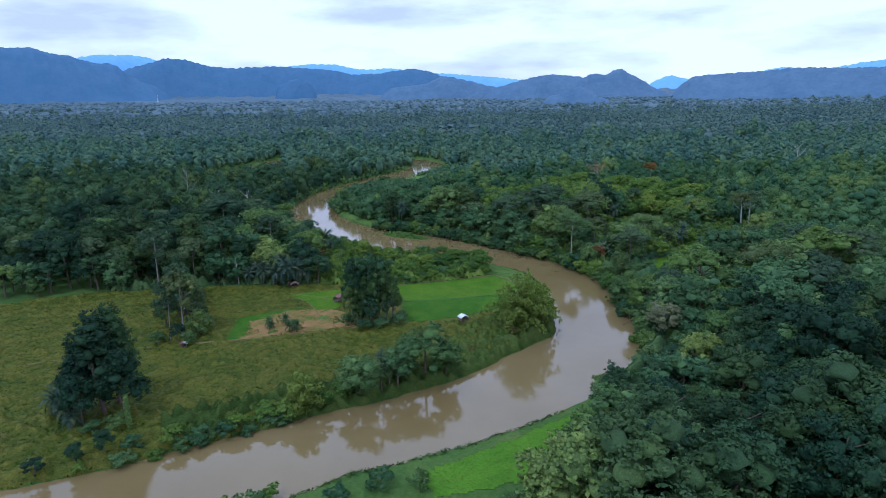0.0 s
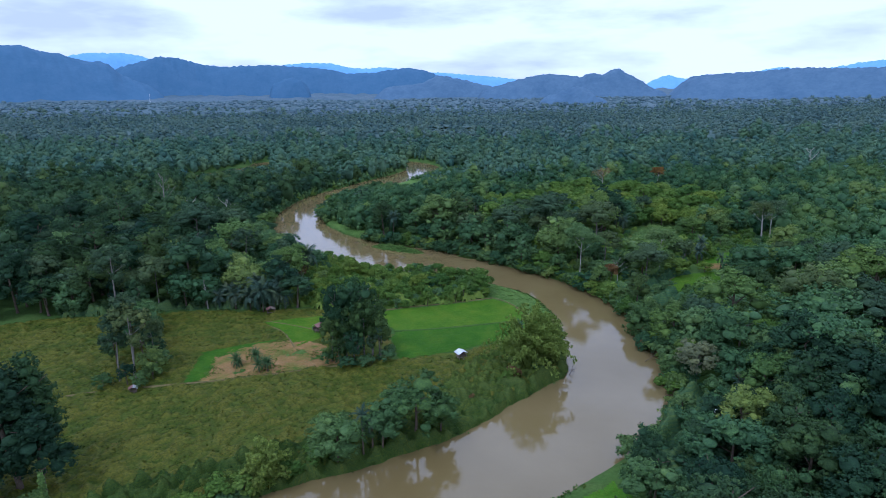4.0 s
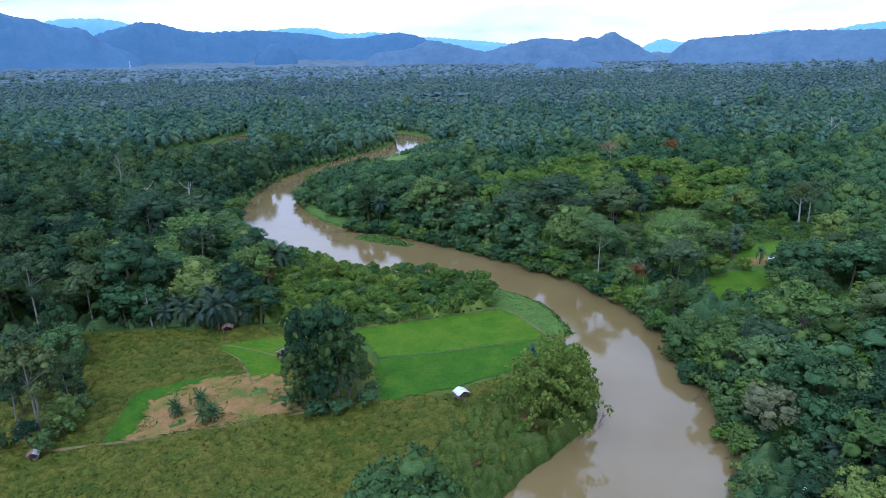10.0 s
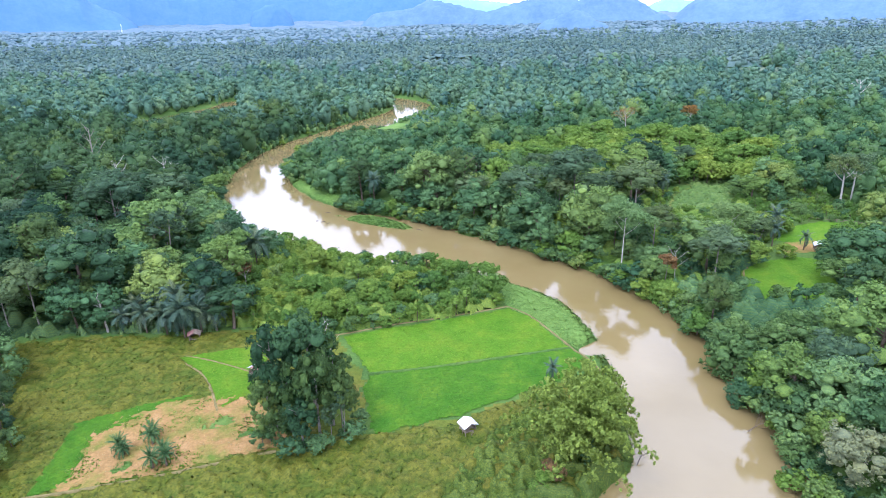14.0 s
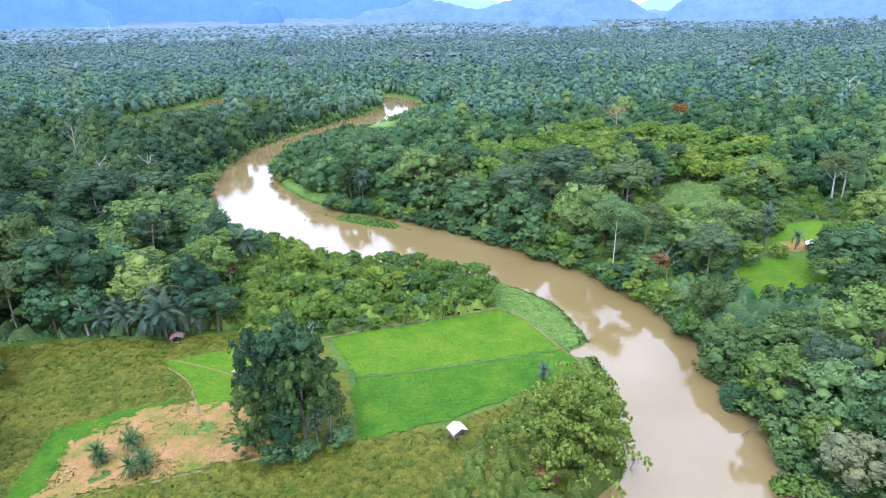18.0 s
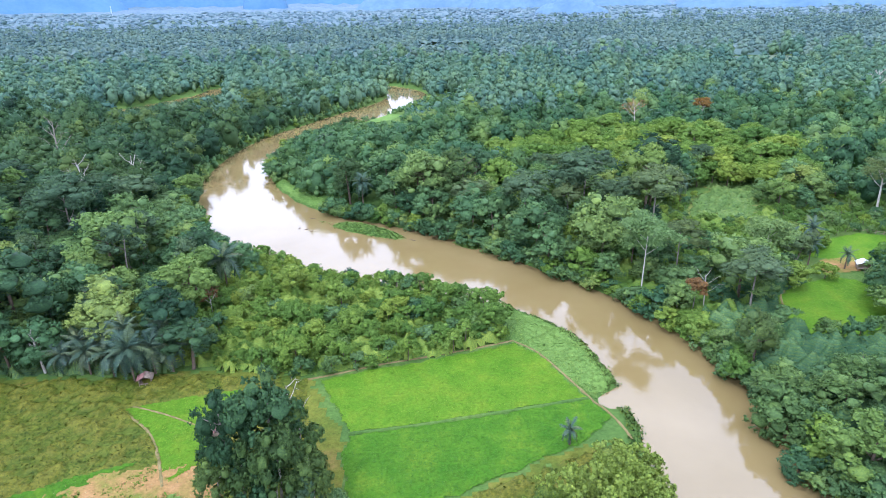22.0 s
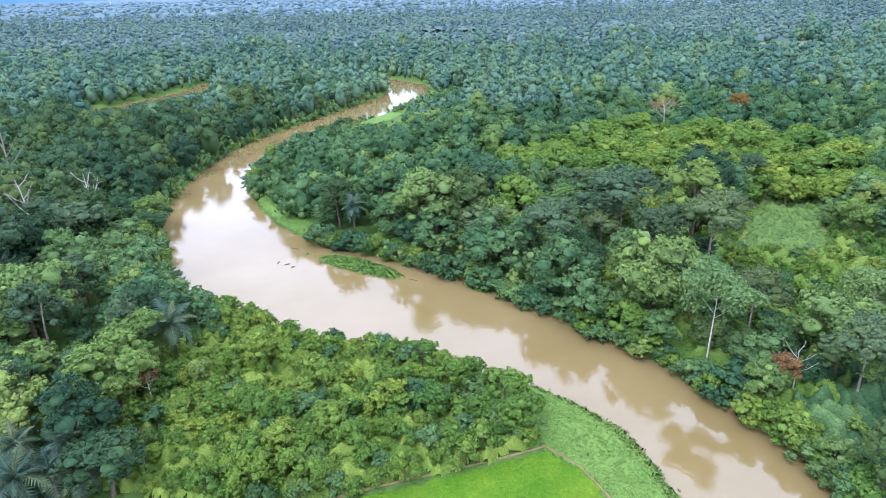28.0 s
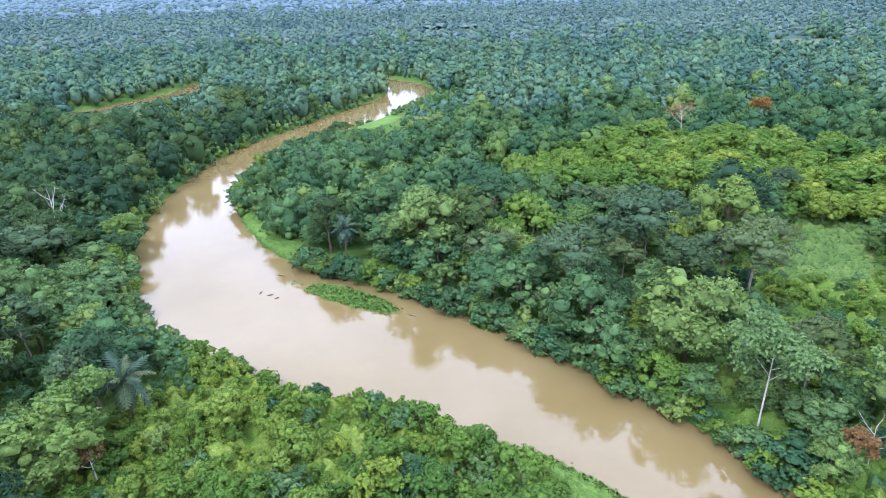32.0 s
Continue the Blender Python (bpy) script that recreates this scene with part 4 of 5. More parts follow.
ridge("mountain_west_far", bearing([(-0.52, 0.0414), (-0.49, 0.0555), (-0.451, 0.0582), (-0.428, 0.0562), (-0.407, 0.0486), (-0.383, 0.0337), (-0.36, 0.0)], 4650), 200, HILL_HAZE_PALE, "pale mountain behind the nearer range, haze painted into its colour", 7, 0.05)
ridge("mountain_north_west", bearing([(-0.49, -0.01), (-0.458, 0.0302), (-0.436, 0.0431), (-0.404, 0.0509), (-0.374, 0.0494), (-0.345, 0.043), (-0.288, 0.0419), (-0.237, 0.0391), (-0.176, 0.0351), (-0.14, 0.0279), (-0.085, 0.0313), (-0.037, 0.0331), (-0.009, 0.0258), (0.021, 0.0116), (0.05, -0.015)], 4350), 300, HILL_HAZE_BLUE, "low mountain chain in the distance, painted haze blue", 2)
ridge("mountain_north", bearing([(-0.29, 0.0), (-0.263, 0.0327), (-0.237, 0.0424), (-0.175, 0.0443), (-0.131, 0.0362), (-0.085, 0.0373), (-0.041, 0.0315), (0.065, 0.0227), (0.118, 0.0166), (0.2, 0.01), (0.3, 0.005)], 4700), 180, HILL_HAZE_PALE, "pale mountain chain at the horizon, haze painted into its colour", 8, 0.05)
ridge("hill_small", bearing([(-0.265, -0.026), (-0.257, 0.0077), (-0.248, 0.016), (-0.228, 0.0224), (-0.205, 0.0102), (-0.195, -0.026)], 3600), 120, HILL_HAZE_BLUE, "small wooded knoll on the plain", 9, 0.12)
ridge("hill_centre", bearing([(-0.12, -0.026), (-0.086, 0.0048), (-0.046, 0.011), (-0.028, 0.015), (-0.002, 0.0231), (0.03, 0.0183), (0.077, 0.0079), (0.109, -0.0004), (0.14, -0.026)], 3200), 200, HILL_HAZED, "rounded wooded hill on the plain", 3)
ridge("hill_peaks", bearing([(0.05, -0.026), (0.065, 0.0004), (0.091, 0.0077), (0.124, 0.0165), (0.161, 0.0233), (0.192, 0.0218), (0.214, 0.0187), (0.227, 0.0234), (0.245, 0.0213), (0.263, 0.0299), (0.279, 0.0221), (0.3, 0.0101), (0.316, -0.0009), (0.331, -0.0068), (0.35, -0.027)], 3100), 220, HILL_HAZED, "chain of wooded hills with a pointed peak", 4, 0.05)
ridge("hill_knoll", bearing([(0.145, -0.034), (0.157, -0.0132), (0.171, -0.0075), (0.211, 0.0037), (0.237, -0.0111), (0.249, -0.0164), (0.262, -0.034)], 2450), 110, HILL_HAZED, "low wooded knoll before the hills", 10, 0.05)
ridge("hill_east", bearing([(0.325, -0.03), (0.338, -0.007), (0.352, 0.0065), (0.367, 0.0157), (0.414, 0.0191), (0.448, 0.021), (0.48, 0.0236), (0.517, 0.0229), (0.568, 0.0222), (0.627, 0.0233), (0.667, 0.0161), (0.72, 0.01)], 2800), 300, HILL_HAZED, "long wooded ridge closing the plain", 5, 0.06)
ridge("mountain_east", bearing([(0.29, -0.017), (0.307, 0.0059), (0.32, 0.0137), (0.335, 0.0182), (0.359, 0.0128), (0.414, 0.0144), (0.465, 0.025), (0.5, 0.0207), (0.531, 0.0245), (0.561, 0.0302), (0.605, 0.0326), (0.647, 0.0235), (0.7, 0.01)], 4500), 200, HILL_HAZE_PALE, "faint mountains behind the ridge, painted haze blue", 6, 0.05)


# ---- ground cover ----
def cover(name, spots, seed, cards, size, h0, h1, mat, label, category="grass", blade=0.0, flat=0.9):
    """Low growth, too many to count: small leaf clumps or upright blades at each spot, as one mesh."""
    r = np.random.default_rng(seed)
    p = np.array(spots, float)
    z = height(p[:, 0], p[:, 1]) + 0.08
    n = len(p) * cards
    tone = np.repeat(0.8 * r.random(len(p)) - 0.4, cards)
    hh = np.repeat(h0 + (h1 - h0) * r.random(len(p)) ** 1.6, cards)
    c = np.repeat(np.column_stack([p, z]), cards, 0)
    wide = size * 1.3 + 0.35 * hh
    c[:, 0] += wide * r.normal(size=n) * 0.5
    c[:, 1] += wide * r.normal(size=n) * 0.5
    c[:, 2] += hh * r.random(n)
    nrm = unit(r.normal(size=(n, 3)) * (1, 1, 0.5 if blade else 1) + (0, 0, 0.1 if blade else flat))
    t = unit(np.cross(nrm, r.normal(size=(n, 3)))) if not blade else unit(np.array((0, 0, 1.0)) + 0.3 * r.normal(size=(n, 3)))
    s = np.cross(nrm, t)
    a = (size * (0.6 + 0.8 * r.random(n)))[:, None]
    b2 = a * (blade or 0.65)
    v = np.stack([c + t * a, c + s * b2, c - t * a, c - s * b2], 1).reshape(-1, 3)
    q = np.arange(4 * n).reshape(-1, 4)
    lit = np.repeat(unit(0.5 * nrm * np.sign(nrm[:, 2:] + 1e-6) + (0, 0, 0.8)), 4, 0)
    return tagged(new(name, mesh_np(name, v, q, [mat], True, None, np.repeat(tone, 4), lit)), label, category, kind="stuff")


def strewn(n, polys, seed, avoid=(), margin=0.6, keep=None):
    r = np.random.default_rng(seed)
    out = []
    for poly in polys:
        p = np.array(poly, float)
        lo, hi = p.min(0), p.max(0)
        xy = lo + (hi - lo) * r.random((n, 2))
        ok = inside(poly, xy[:, 0], xy[:, 1])
        for a in avoid:
            ok &= ~inside(a, xy[:, 0], xy[:, 1])
        xy = xy[ok]
        xy = xy[bank(xy[:, 0], xy[:, 1]) > margin]
        if keep is not None:
            xy = xy[keep(xy[:, 0], xy[:, 1])]
        out.append(xy)
    return np.concatenate(out)


CROPS = [RICE_UP, RICE_LOW, RICE_SIDE, DIRT, STRIP]
VIEWED = [(-205, 22), (-155, 44), (-66, 49), (-34, 46), (-31, 30), (-30, 2), (0, 9), (30, 22), (30, -8), (8, -24), (-40, -58), (-100, -92), (-150, -70), (-205, -20)]
def blurred(a, k):
    for _ in range(k):
        for ax in (0, 1):
            a = (np.roll(a, 1, ax) + 2 * a + np.roll(a, -1, ax)) / 4
    return a / a.std()


def thicket(name, poly, seed, cell, low, high, count, size, mat, label, category="scrub", avoid=(), margin=0.3, clump=(2, 14)):
    """A close cover of leafy growth with an uneven top, too much to count: a bumpy body under leaf clumps, as one mesh."""
    r = np.random.default_rng(seed)
    p = np.array(poly, float)
    ax, ay = np.arange(p[:, 0].min() - 1, p[:, 0].max() + 1, cell), np.arange(p[:, 1].min() - 1, p[:, 1].max() + 1, cell)
    a, c = np.meshgrid(ax, ay)
    small, large = blurred(r.normal(size=a.shape), clump[0]), blurred(r.normal(size=a.shape), clump[1])
    d = bank(a, c).reshape(a.shape)
    xw, yw = (a + 1.3 * large * cell).ravel(), (c + 1.3 * small * cell).ravel()
    ok = inside(poly, xw, yw).reshape(a.shape) & (d > margin)
    for hole in avoid:
        ok &= ~inside(hole, a.ravel(), c.ravel()).reshape(a.shape)
    up = np.clip(0.45 + 0.34 * small + 0.3 * large, 0, 1.6)
    near_edge = ok.astype(float)
    for _ in range(3):
        for k in (0, 1):
            near_edge = (np.roll(near_edge, 1, k) + 2 * near_edge + np.roll(near_edge, -1, k)) / 4
    edge = np.clip(2.6 * (near_edge - 0.56), 0, 1)
    z = height(a, c).reshape(a.shape) + 0.04 + (low + (high - low) * up) * edge - 0.3 * (1 - edge)
    gy_, gx_ = np.gradient(z, cell)
    keep = (ok[:-1, :-1] & ok[1:, 1:]).ravel()
    w = a.shape[1]
    i = (np.arange(a.shape[0] - 1)[:, None] * w + np.arange(w - 1)[None, :]).ravel()[keep]
    f = np.stack([i, i + 1, i + w + 1, i + w], 1)
    used, inv = np.unique(f, return_inverse=True)
    body = np.stack([a.ravel(), c.ravel(), z.ravel()], 1)[used]
    tone = (0.2 * large + 0.2 * small).ravel()
    pick = r.choice(used, count)
    q = np.stack([a.ravel()[pick] + cell * (r.random(count) - 0.5), c.ravel()[pick] + cell * (r.random(count) - 0.5), z.ravel()[pick] + size * r.random(count)], 1)
    lie = unit(np.stack([-gx_.ravel()[pick], -gy_.ravel()[pick], np.ones(count)], 1))
    nrm = unit(lie + 0.42 * r.normal(size=(count, 3)))
    t = unit(np.cross(nrm, r.normal(size=(count, 3))))
    s = np.cross(nrm, t)
    b2 = (size * (0.5 + 0.9 * r.random(count)))[:, None]
    v = np.stack([q + t * b2 - nrm * b2 * 0.25, q + s * b2 * 0.6, q - t * b2 - nrm * b2 * 0.25, q - s * b2 * 0.6], 1).reshape(-1, 3)
    faces = np.concatenate([inv.reshape(-1, 4), np.arange(4 * count).reshape(-1, 4) + len(body)])
    tones = np.concatenate([tone[used], np.repeat(tone[pick] + 0.16 * r.normal(size=count), 4)])
    skin = unit(np.stack([-gx_.ravel()[used], -gy_.ravel()[used], np.ones(len(used))], 1))
    lit = np.concatenate([skin, np.repeat(unit(lie + 0.5 * nrm), 4, 0)])
    return tagged(new(name, mesh_np(name, np.concatenate([body, v]), faces, [mat], True, None, tones, lit)), label, category, kind="stuff")


thicket("meadow_growth", VIEWED, 31, 0.55, 0.0, 0.75, 70000, 0.28, LEAF_GRASS, "low olive and yellowish shrubs over the meadow", "grass", CROPS, 0.5, (1, 8))
cover("rice_plants", strewn(14000, [RICE_UP], 35), 36, 2, 0.15, 0.03, 0.2, LEAF_RICE, "young rice plants in a bright stand", "rice", 0, 3.0)
cover("rice_plants", strewn(14000, [RICE_LOW, STRIP], 37), 38, 2, 0.15, 0.03, 0.2, LEAF_RICE_DEEP, "rice plants in a deep green stand", "rice", 0, 3.0)
cover("rice_plants", strewn(5000, [RICE_SIDE, PAD_R, PAD_R2, VERGE], 39), 40, 2, 0.16, 0.03, 0.2, LEAF_RICE, "rice and grass blades on small plots", "rice", 0, 3.0)
cover("bank_grass", strewn(9000, [GRASS_TIP, SHORE], 41, (), 0.0), 42, 4, 0.24, 0.03, 0.35, LEAF_LUSH, "lush grass and creepers along the river bend", "grass", 0, 2.5)
cover("dry_stalks", strewn(3500, [DIRT], 43), 44, 2, 0.2, 0.0, 0.2, LEAF_REED, "dry straw stalks lying on the cleared plot", "straw", 0.2)
cover("weeds", strewn(5000, [DIRT], 45, (), 0.6, lambda x, y: wave(x, y, 7, 9) > 0.15), 46, 3, 0.2, 0.02, 0.3, LEAF_RICE, "green weed patches on the cleared plot")

ISLE = [(-53, 166), (-30, 155), (-10, 139), (-11, 133), (-32, 141), (-56, 156)]
cover("island_grass", strewn(7000, [ISLE, [(0, 138), (13, 128), (12, 122), (0, 132)]], 49, (), -0.1), 50, 3, 0.32, 0.05, 0.7, LEAF_LUSH, "green grass covering the river islets")
cover("reeds", strewn(900, [[(-18, 153), (-4, 150), (4, 141), (-2, 139), (-14, 147)]], 51, (), 0.2), 52, 3, 0.7, 0.3, 1.4, LEAF_REED, "tan dry reeds at the water's edge", "reeds", 0.1)
r_edge = np.random.default_rng(53)
edge = []
for i in range(0, 128):
    x, y, w = FLOW[i]
    tx, ty = FLOW_D[i] / np.hypot(*FLOW_D[i])
    for _ in range(26):
        off = w + r_edge.uniform(-0.8, 3.8)
        along = r_edge.uniform(-2.5, 2.5)
        edge.append((x - off * ty + along * tx, y + off * tx + along * ty))
        if y < -45:
            edge.append((x + off * ty + along * tx, y - off * tx + along * ty))
cover("waterside_grass", edge, 54, 3, 0.26, 0.0, 0.7, LEAF_SCRUB, "creeping green grass at the river's edge")
BANK_SCRUB = [(-60, -60), (-40, -46), (-8, -20), (4, 2), (16, 12), (29, 20), (31, -2), (20, -13), (4, -27), (-12, -38), (-40, -57)]
THICKET = [(-75, -74), (-40, -54), (-22, -45), (-26, -38), (-46, -46), (-78, -60)]
OVERHANG = [(-60, -74), (-30, -58), (-12, -45), (12, -31), (30, -17), (37, 0), (37, 14), (31, 14), (27, -2), (6, -16), (-14, -29), (-40, -52), (-60, -64)]
thicket("scrub", BANK_SCRUB, 57, 0.4, 0.1, 1.7, 30000, 0.22, LEAF_SCRUB, "light green waist-high scrub on the river bank", "scrub", [RICE_LOW], 0.4, (2, 10))
thicket("clearing_growth", OPEN_R, 47, 0.6, 0.1, 1.3, 16000, 0.3, LEAF_BAMBOO, "tall grass and weeds in a forest clearing", "grass", [], 0.5, (1, 6))
thicket("clearing_growth", CLEAR_R, 48, 0.9, 0.0, 0.7, 3000, 0.3, LEAF_LUSH, "tall grass and weeds in a small clearing", "grass", [], 0.5, (1, 6))
thicket("undergrowth", POINT, 74, 0.5, 0.2, 2.4, 26000, 0.26, LEAF_LIGHT, "yellow-green shrubs between the bushes of the point", "undergrowth", [RICE_UP], 0.4, (3, 9))
thicket("undergrowth", [(44, 74), (60, 58), (72, 62), (88, 84), (104, 96), (128, 112), (126, 150), (92, 150), (70, 150), (58, 110), (46, 92)], 75, 0.6, 0.2, 2.6, 20000, 0.28, LEAF_LIGHT, "light green bushes below the pale-trunked trees", "undergrowth", [PAD_R, PAD_R2, DIRT_R, OPEN_R, BACK_PAD], 0.3, (3, 8))
thicket("undergrowth", UNDER_L, 64, 0.5, 0.1, 2.8, 20000, 0.2, LEAF_DARK, "dark green shrubs along the forest edge", "undergrowth", [], 0.5, (3, 8))
PLOTS_R = [PAD_R, PAD_R2, DIRT_R, CLEAR_R]
thicket("undergrowth", [p for p in UNDER_R if p[1] > -20] + [(58, -20)], 62, 0.6, 0.2, 3.4, 22000, 0.23, LEAF_MID, "light green bushes filling gaps on the wooded bank", "undergrowth", PLOTS_R, 0.3, (3, 8))
thicket("undergrowth", [(30, -78), (48, -36), (57, -20), (128, -20), (128, -40), (90, -80)], 65, 0.7, 0.3, 4.0, 14000, 0.25, LEAF_DARK, "dark green shrubs filling gaps on the wooded bank", "undergrowth", PLOTS_R + [VERGE], 0.3, (3, 8))
thicket("scrub", THICKET, 61, 0.45, 0.3, 2.8, 14000, 0.24, LEAF_SCRUB, "dense green thicket above the river", "scrub", [], 0.4, (4, 16))
thicket("scrub", OVERHANG, 66, 0.4, 0.2, 2.0, 18000, 0.22, LEAF_SCRUB, "dark green bushes hanging over the bank", "scrub", [], 0.1, (4, 14))


for k, weeds in enumerate([[(-57, 6), (-51, 6.5), (-48, 10), (-51, 13), (-57, 11)], [(-70, -6), (-65, -6), (-64, -2), (-69, -1)], [(-49, 2), (-43, 4), (-42, 7), (-47, 7)]]):
    thicket("weeds", weeds, 70 + k, 0.35, 0.0, 0.3, 800, 0.15, LEAF_LUSH, "low green weed patch on the cleared plot", "weeds", [], 0.5, (2, 6))


# ---- paths and field bunds ----
def ribbon(name, pts, width, mat, label, category, lift=0.2):
    p = spline([(x, y, 0) for x, y in pts], 14)[:, :2]
    d = unit(np.gradient(p, axis=0))
    nrm = np.stack([-d[:, 1], d[:, 0]], 1) * (width / 2 * (1 + 0.35 * wave(p[:, 0], p[:, 1], 1.7, 3)))[:, None]
    a, c = p + nrm, p - nrm
    v = []
    for q, up in ((a, -0.15), (a * 0.75 + c * 0.25, lift), (a * 0.25 + c * 0.75, lift), (c, -0.15)):
        v.append(np.column_stack([q, height(q[:, 0], q[:, 1]) + up]))
    v, n = np.stack(v, 1).reshape(-1, 3), len(p)
    f = [(4 * i + k, 4 * i + k + 1, 4 * i + k + 5, 4 * i + k + 4) for i in range(n - 1) for k in range(3)]
    return tagged(new(name, mesh_np(name, v, f, [mat], True)), label, category, kind="structure")


ribbon("field_bund", [(-22.5, 26.2), (-8, 28.6), (2, 30.6), (16, 33), (27.5, 35.2)], 1.0, GROUND, "low grassy bund between two rice fields", "bund", 0.4)
ribbon("footpath", [(14.5, 60), (20, 54), (24, 45), (26.5, 39), (28.5, 35), (31.5, 28), (33, 22)], 0.65, PATH_SOIL, "trodden soil path beside the rice", "path", 0.22)
ribbon("footpath", [(-34, 45.5), (-26, 48), (-14, 52), (3, 56.5), (14.5, 60)], 0.65, PATH_SOIL, "dry soil path along the top of the rice", "path", 0.22)
ribbon("footpath", [(-150, -36), (-120, -22), (-100, -15), (-78, -11.5), (-57, -6.5), (-38, -0.5)], 0.9, PATH_SOIL, "faint straw-coloured path through the meadow", "path", 0.4)
ribbon("footpath", [(-75, 37), (-71, 35), (-63, 28.5), (-58, 21), (-54, 13)], 0.9, PATH_SOIL, "pale trodden edge of the small rice plot", "path", 0.2)
ribbon("footpath", [(-71, 37.5), (-62, 34), (-54, 30), (-50, 27.5)], 0.7, PATH_SOIL, "narrow soil path to the red-roofed shelter", "path", 0.24)
ribbon("footpath", [(84, 62), (88, 68), (93, 80), (100, 87)], 1.0, PATH_SOIL, "pale path at the paddy's edge", "path", 0.22)


# ---- single trees ----
def bare_tree(name, x, y, h, seed, label, mat=None, rad=None, leaves=None, spread=0.45, cards=0):
    r = np.random.default_rng(seed)
    mat, rad = mat or BARK_PALE, rad or 0.018 * h
    base = tagged(new(name), label, "dead tree" if leaves is None else "tree")
    base.matrix_basis = pose(x, y, float(height([x], [y])[0]), 0, 0, 37 * seed % 360)
    top = np.array([0.015 * h, 0.01 * h, h * 0.8]) if name == "umbrella_tree" else np.array([0.04 * h, 0.02 * h, h * 0.8])
    v, f = tube([(0, 0, -0.3), top * 0.3, top * 0.65, top], [rad * 1.4, rad, rad * 0.75, rad * 0.35])
    part("trunk", mesh_np(name + "_trunk", v, f, [mat], True), base)
    tips = []
    for i in range(8):
        s = top * ((0.42 if leaves is None else 0.6) + (0.56 if leaves is None else 0.39) * i / 7)
        a, q = 2.4 * i + r.normal() * 0.4, h * spread * (0.9 - 0.55 * i / 8) * (0.8 + 0.4 * r.random())
        e = s + (q * 0.75 * np.cos(a), q * 0.75 * np.sin(a), q * 0.8)
        m = (s + e) / 2 + (0, 0, -0.08 * q)
        out = [tube([s, m, e], [rad * 0.45, rad * 0.3, rad * 0.1], 5)]
        for k in range(3):
            st = s + (e - s) * (0.45 + 0.2 * k)
            w = st + 0.35 * q * unit(r.normal(size=3) + (np.cos(a), np.sin(a), 0.9))
            out.append(tube([st, (st + w) / 2, w], [rad * 0.2, rad * 0.13, rad * 0.05], 4))
            tips.append(w)
        tips.append(e)
        v, f = joined(out)
        part("limb", mesh_np(name + "_limb", v, f, [mat], True), base)
    if leaves is not None:
        v, f = leaf_cards(r, np.array(tips), np.full(len(tips), h * 0.1), cards, 0.34, 0.5, 0.55, 0.8)
        part("foliage", mesh_np(name + "_foliage", v, f, [leaves]), base)
    return base


bare_tree("dead_tree", -191, 231, 34, 1, "tall bleached dead tree above the forest", mat=BARK_GREY, rad=0.42, spread=0.28)
bare_tree("dead_tree", 339, 401, 27, 2, "bleached leafless tree among dark crowns", rad=0.6)
bare_tree("dead_tree", -30, 16, 23, 3, "grey dead tree top behind the dark trees", rad=0.22, spread=0.3)
bare_tree("dead_tree", 68, 73, 13, 4, "pale bare forked tree on the bank", rad=0.14)
bare_tree("dead_tree", -150, 178, 24, 5, "grey leafless tree inside the forest", rad=0.3)
bare_tree("dead_tree", -96, 50.5, 14, 6, "white leaning dead trunk at the forest edge", rad=0.25, spread=0.2)
bare_tree("dead_tree", -135, 190, 22, 12, "grey leafless tree beside the river woods", rad=0.28)
bare_tree("red_tree", -65, 75.5, 10.6, 7, "thin tree with dry reddish leaves", leaves=LEAF_RED, cards=330, spread=0.32, rad=0.15)
bare_tree("orange_tree", 168, 318, 20, 8, "tree with orange autumn-coloured crown", leaves=LEAF_ORANGE, cards=2600, spread=0.4, rad=0.3)
bare_tree("brown_tree", 65, 73, 10, 9, "small tree with rusty brown dying leaves", leaves=LEAF_RED, cards=1700, spread=0.34, rad=0.13, mat=BARK_GREY)
bare_tree("umbrella_tree", 54.5, 84, 25, 10, "tall white-trunked tree with thin light green canopy", leaves=LEAF_PALE, cards=6000, spread=0.4, rad=0.17)
bare_tree("umbrella_tree", 90, 86, 22, 11, "tall pale-trunked tree with sparse green crown", leaves=LEAF_PALE, cards=5000, spread=0.38, rad=0.27)
bare_tree("red_tree", 120, 300, 22, 13, "tree with pinkish brown sparse crown", leaves=LEAF_RED, cards=500, spread=0.4, rad=0.3)
bare_tree("leaning_tree", 166, 147, 22, 14, "white-limbed tree with sparse foliage", leaves=LEAF_GREY, cards=2600, spread=0.4, rad=0.4)
bare_tree("leaning_tree", 171, 148, 23, 15, "white-limbed tree with sparse foliage", leaves=LEAF_GREY, cards=2600, spread=0.4, rad=0.36)


def trees(rows):
    for kind, x, y, s, w in rows:
        plant(kind, x, y, s, None, w)


# the dark clump beside the bare plot
trees([("clump_tree", -33, 9, 1.34, 0.86), ("clump_tree", -38.5, 7, 0.95, 0.8), ("clump_tree", -28, 7.5, 1.02, 0.8), ("clump_tree", -35.5, 4, 0.85, 0.85), ("clump_tree", -30, 3.5, 0.82, 0.85), ("clump_tree", -33, 14, 1.12, 0.8),
       ("clump_tree", -40, 3, 0.6, 0.9), ("clump_tree", -25.5, 4.5, 0.62, 0.9), ("slender_tree", -27.5, 1.5, 0.6, 0.8), ("slender_tree", -25, 3, 0.5, 0.8), ("clump_tree", -37, 0.5, 0.42, 1.1), ("clump_tree", -32.5, 0, 0.46, 1.1),
       ("bush", -41, 1, 0.8, 1), ("bush", -34.5, -1.5, 0.7, 1.2), ("bush", -29.5, -0.5, 0.8, 1.2), ("bush", -23.5, 2.5, 0.7, 1.1), ("bush", -42, 6, 0.7, 1.0), ("bush", -22.5, 7, 0.7, 1.0)])
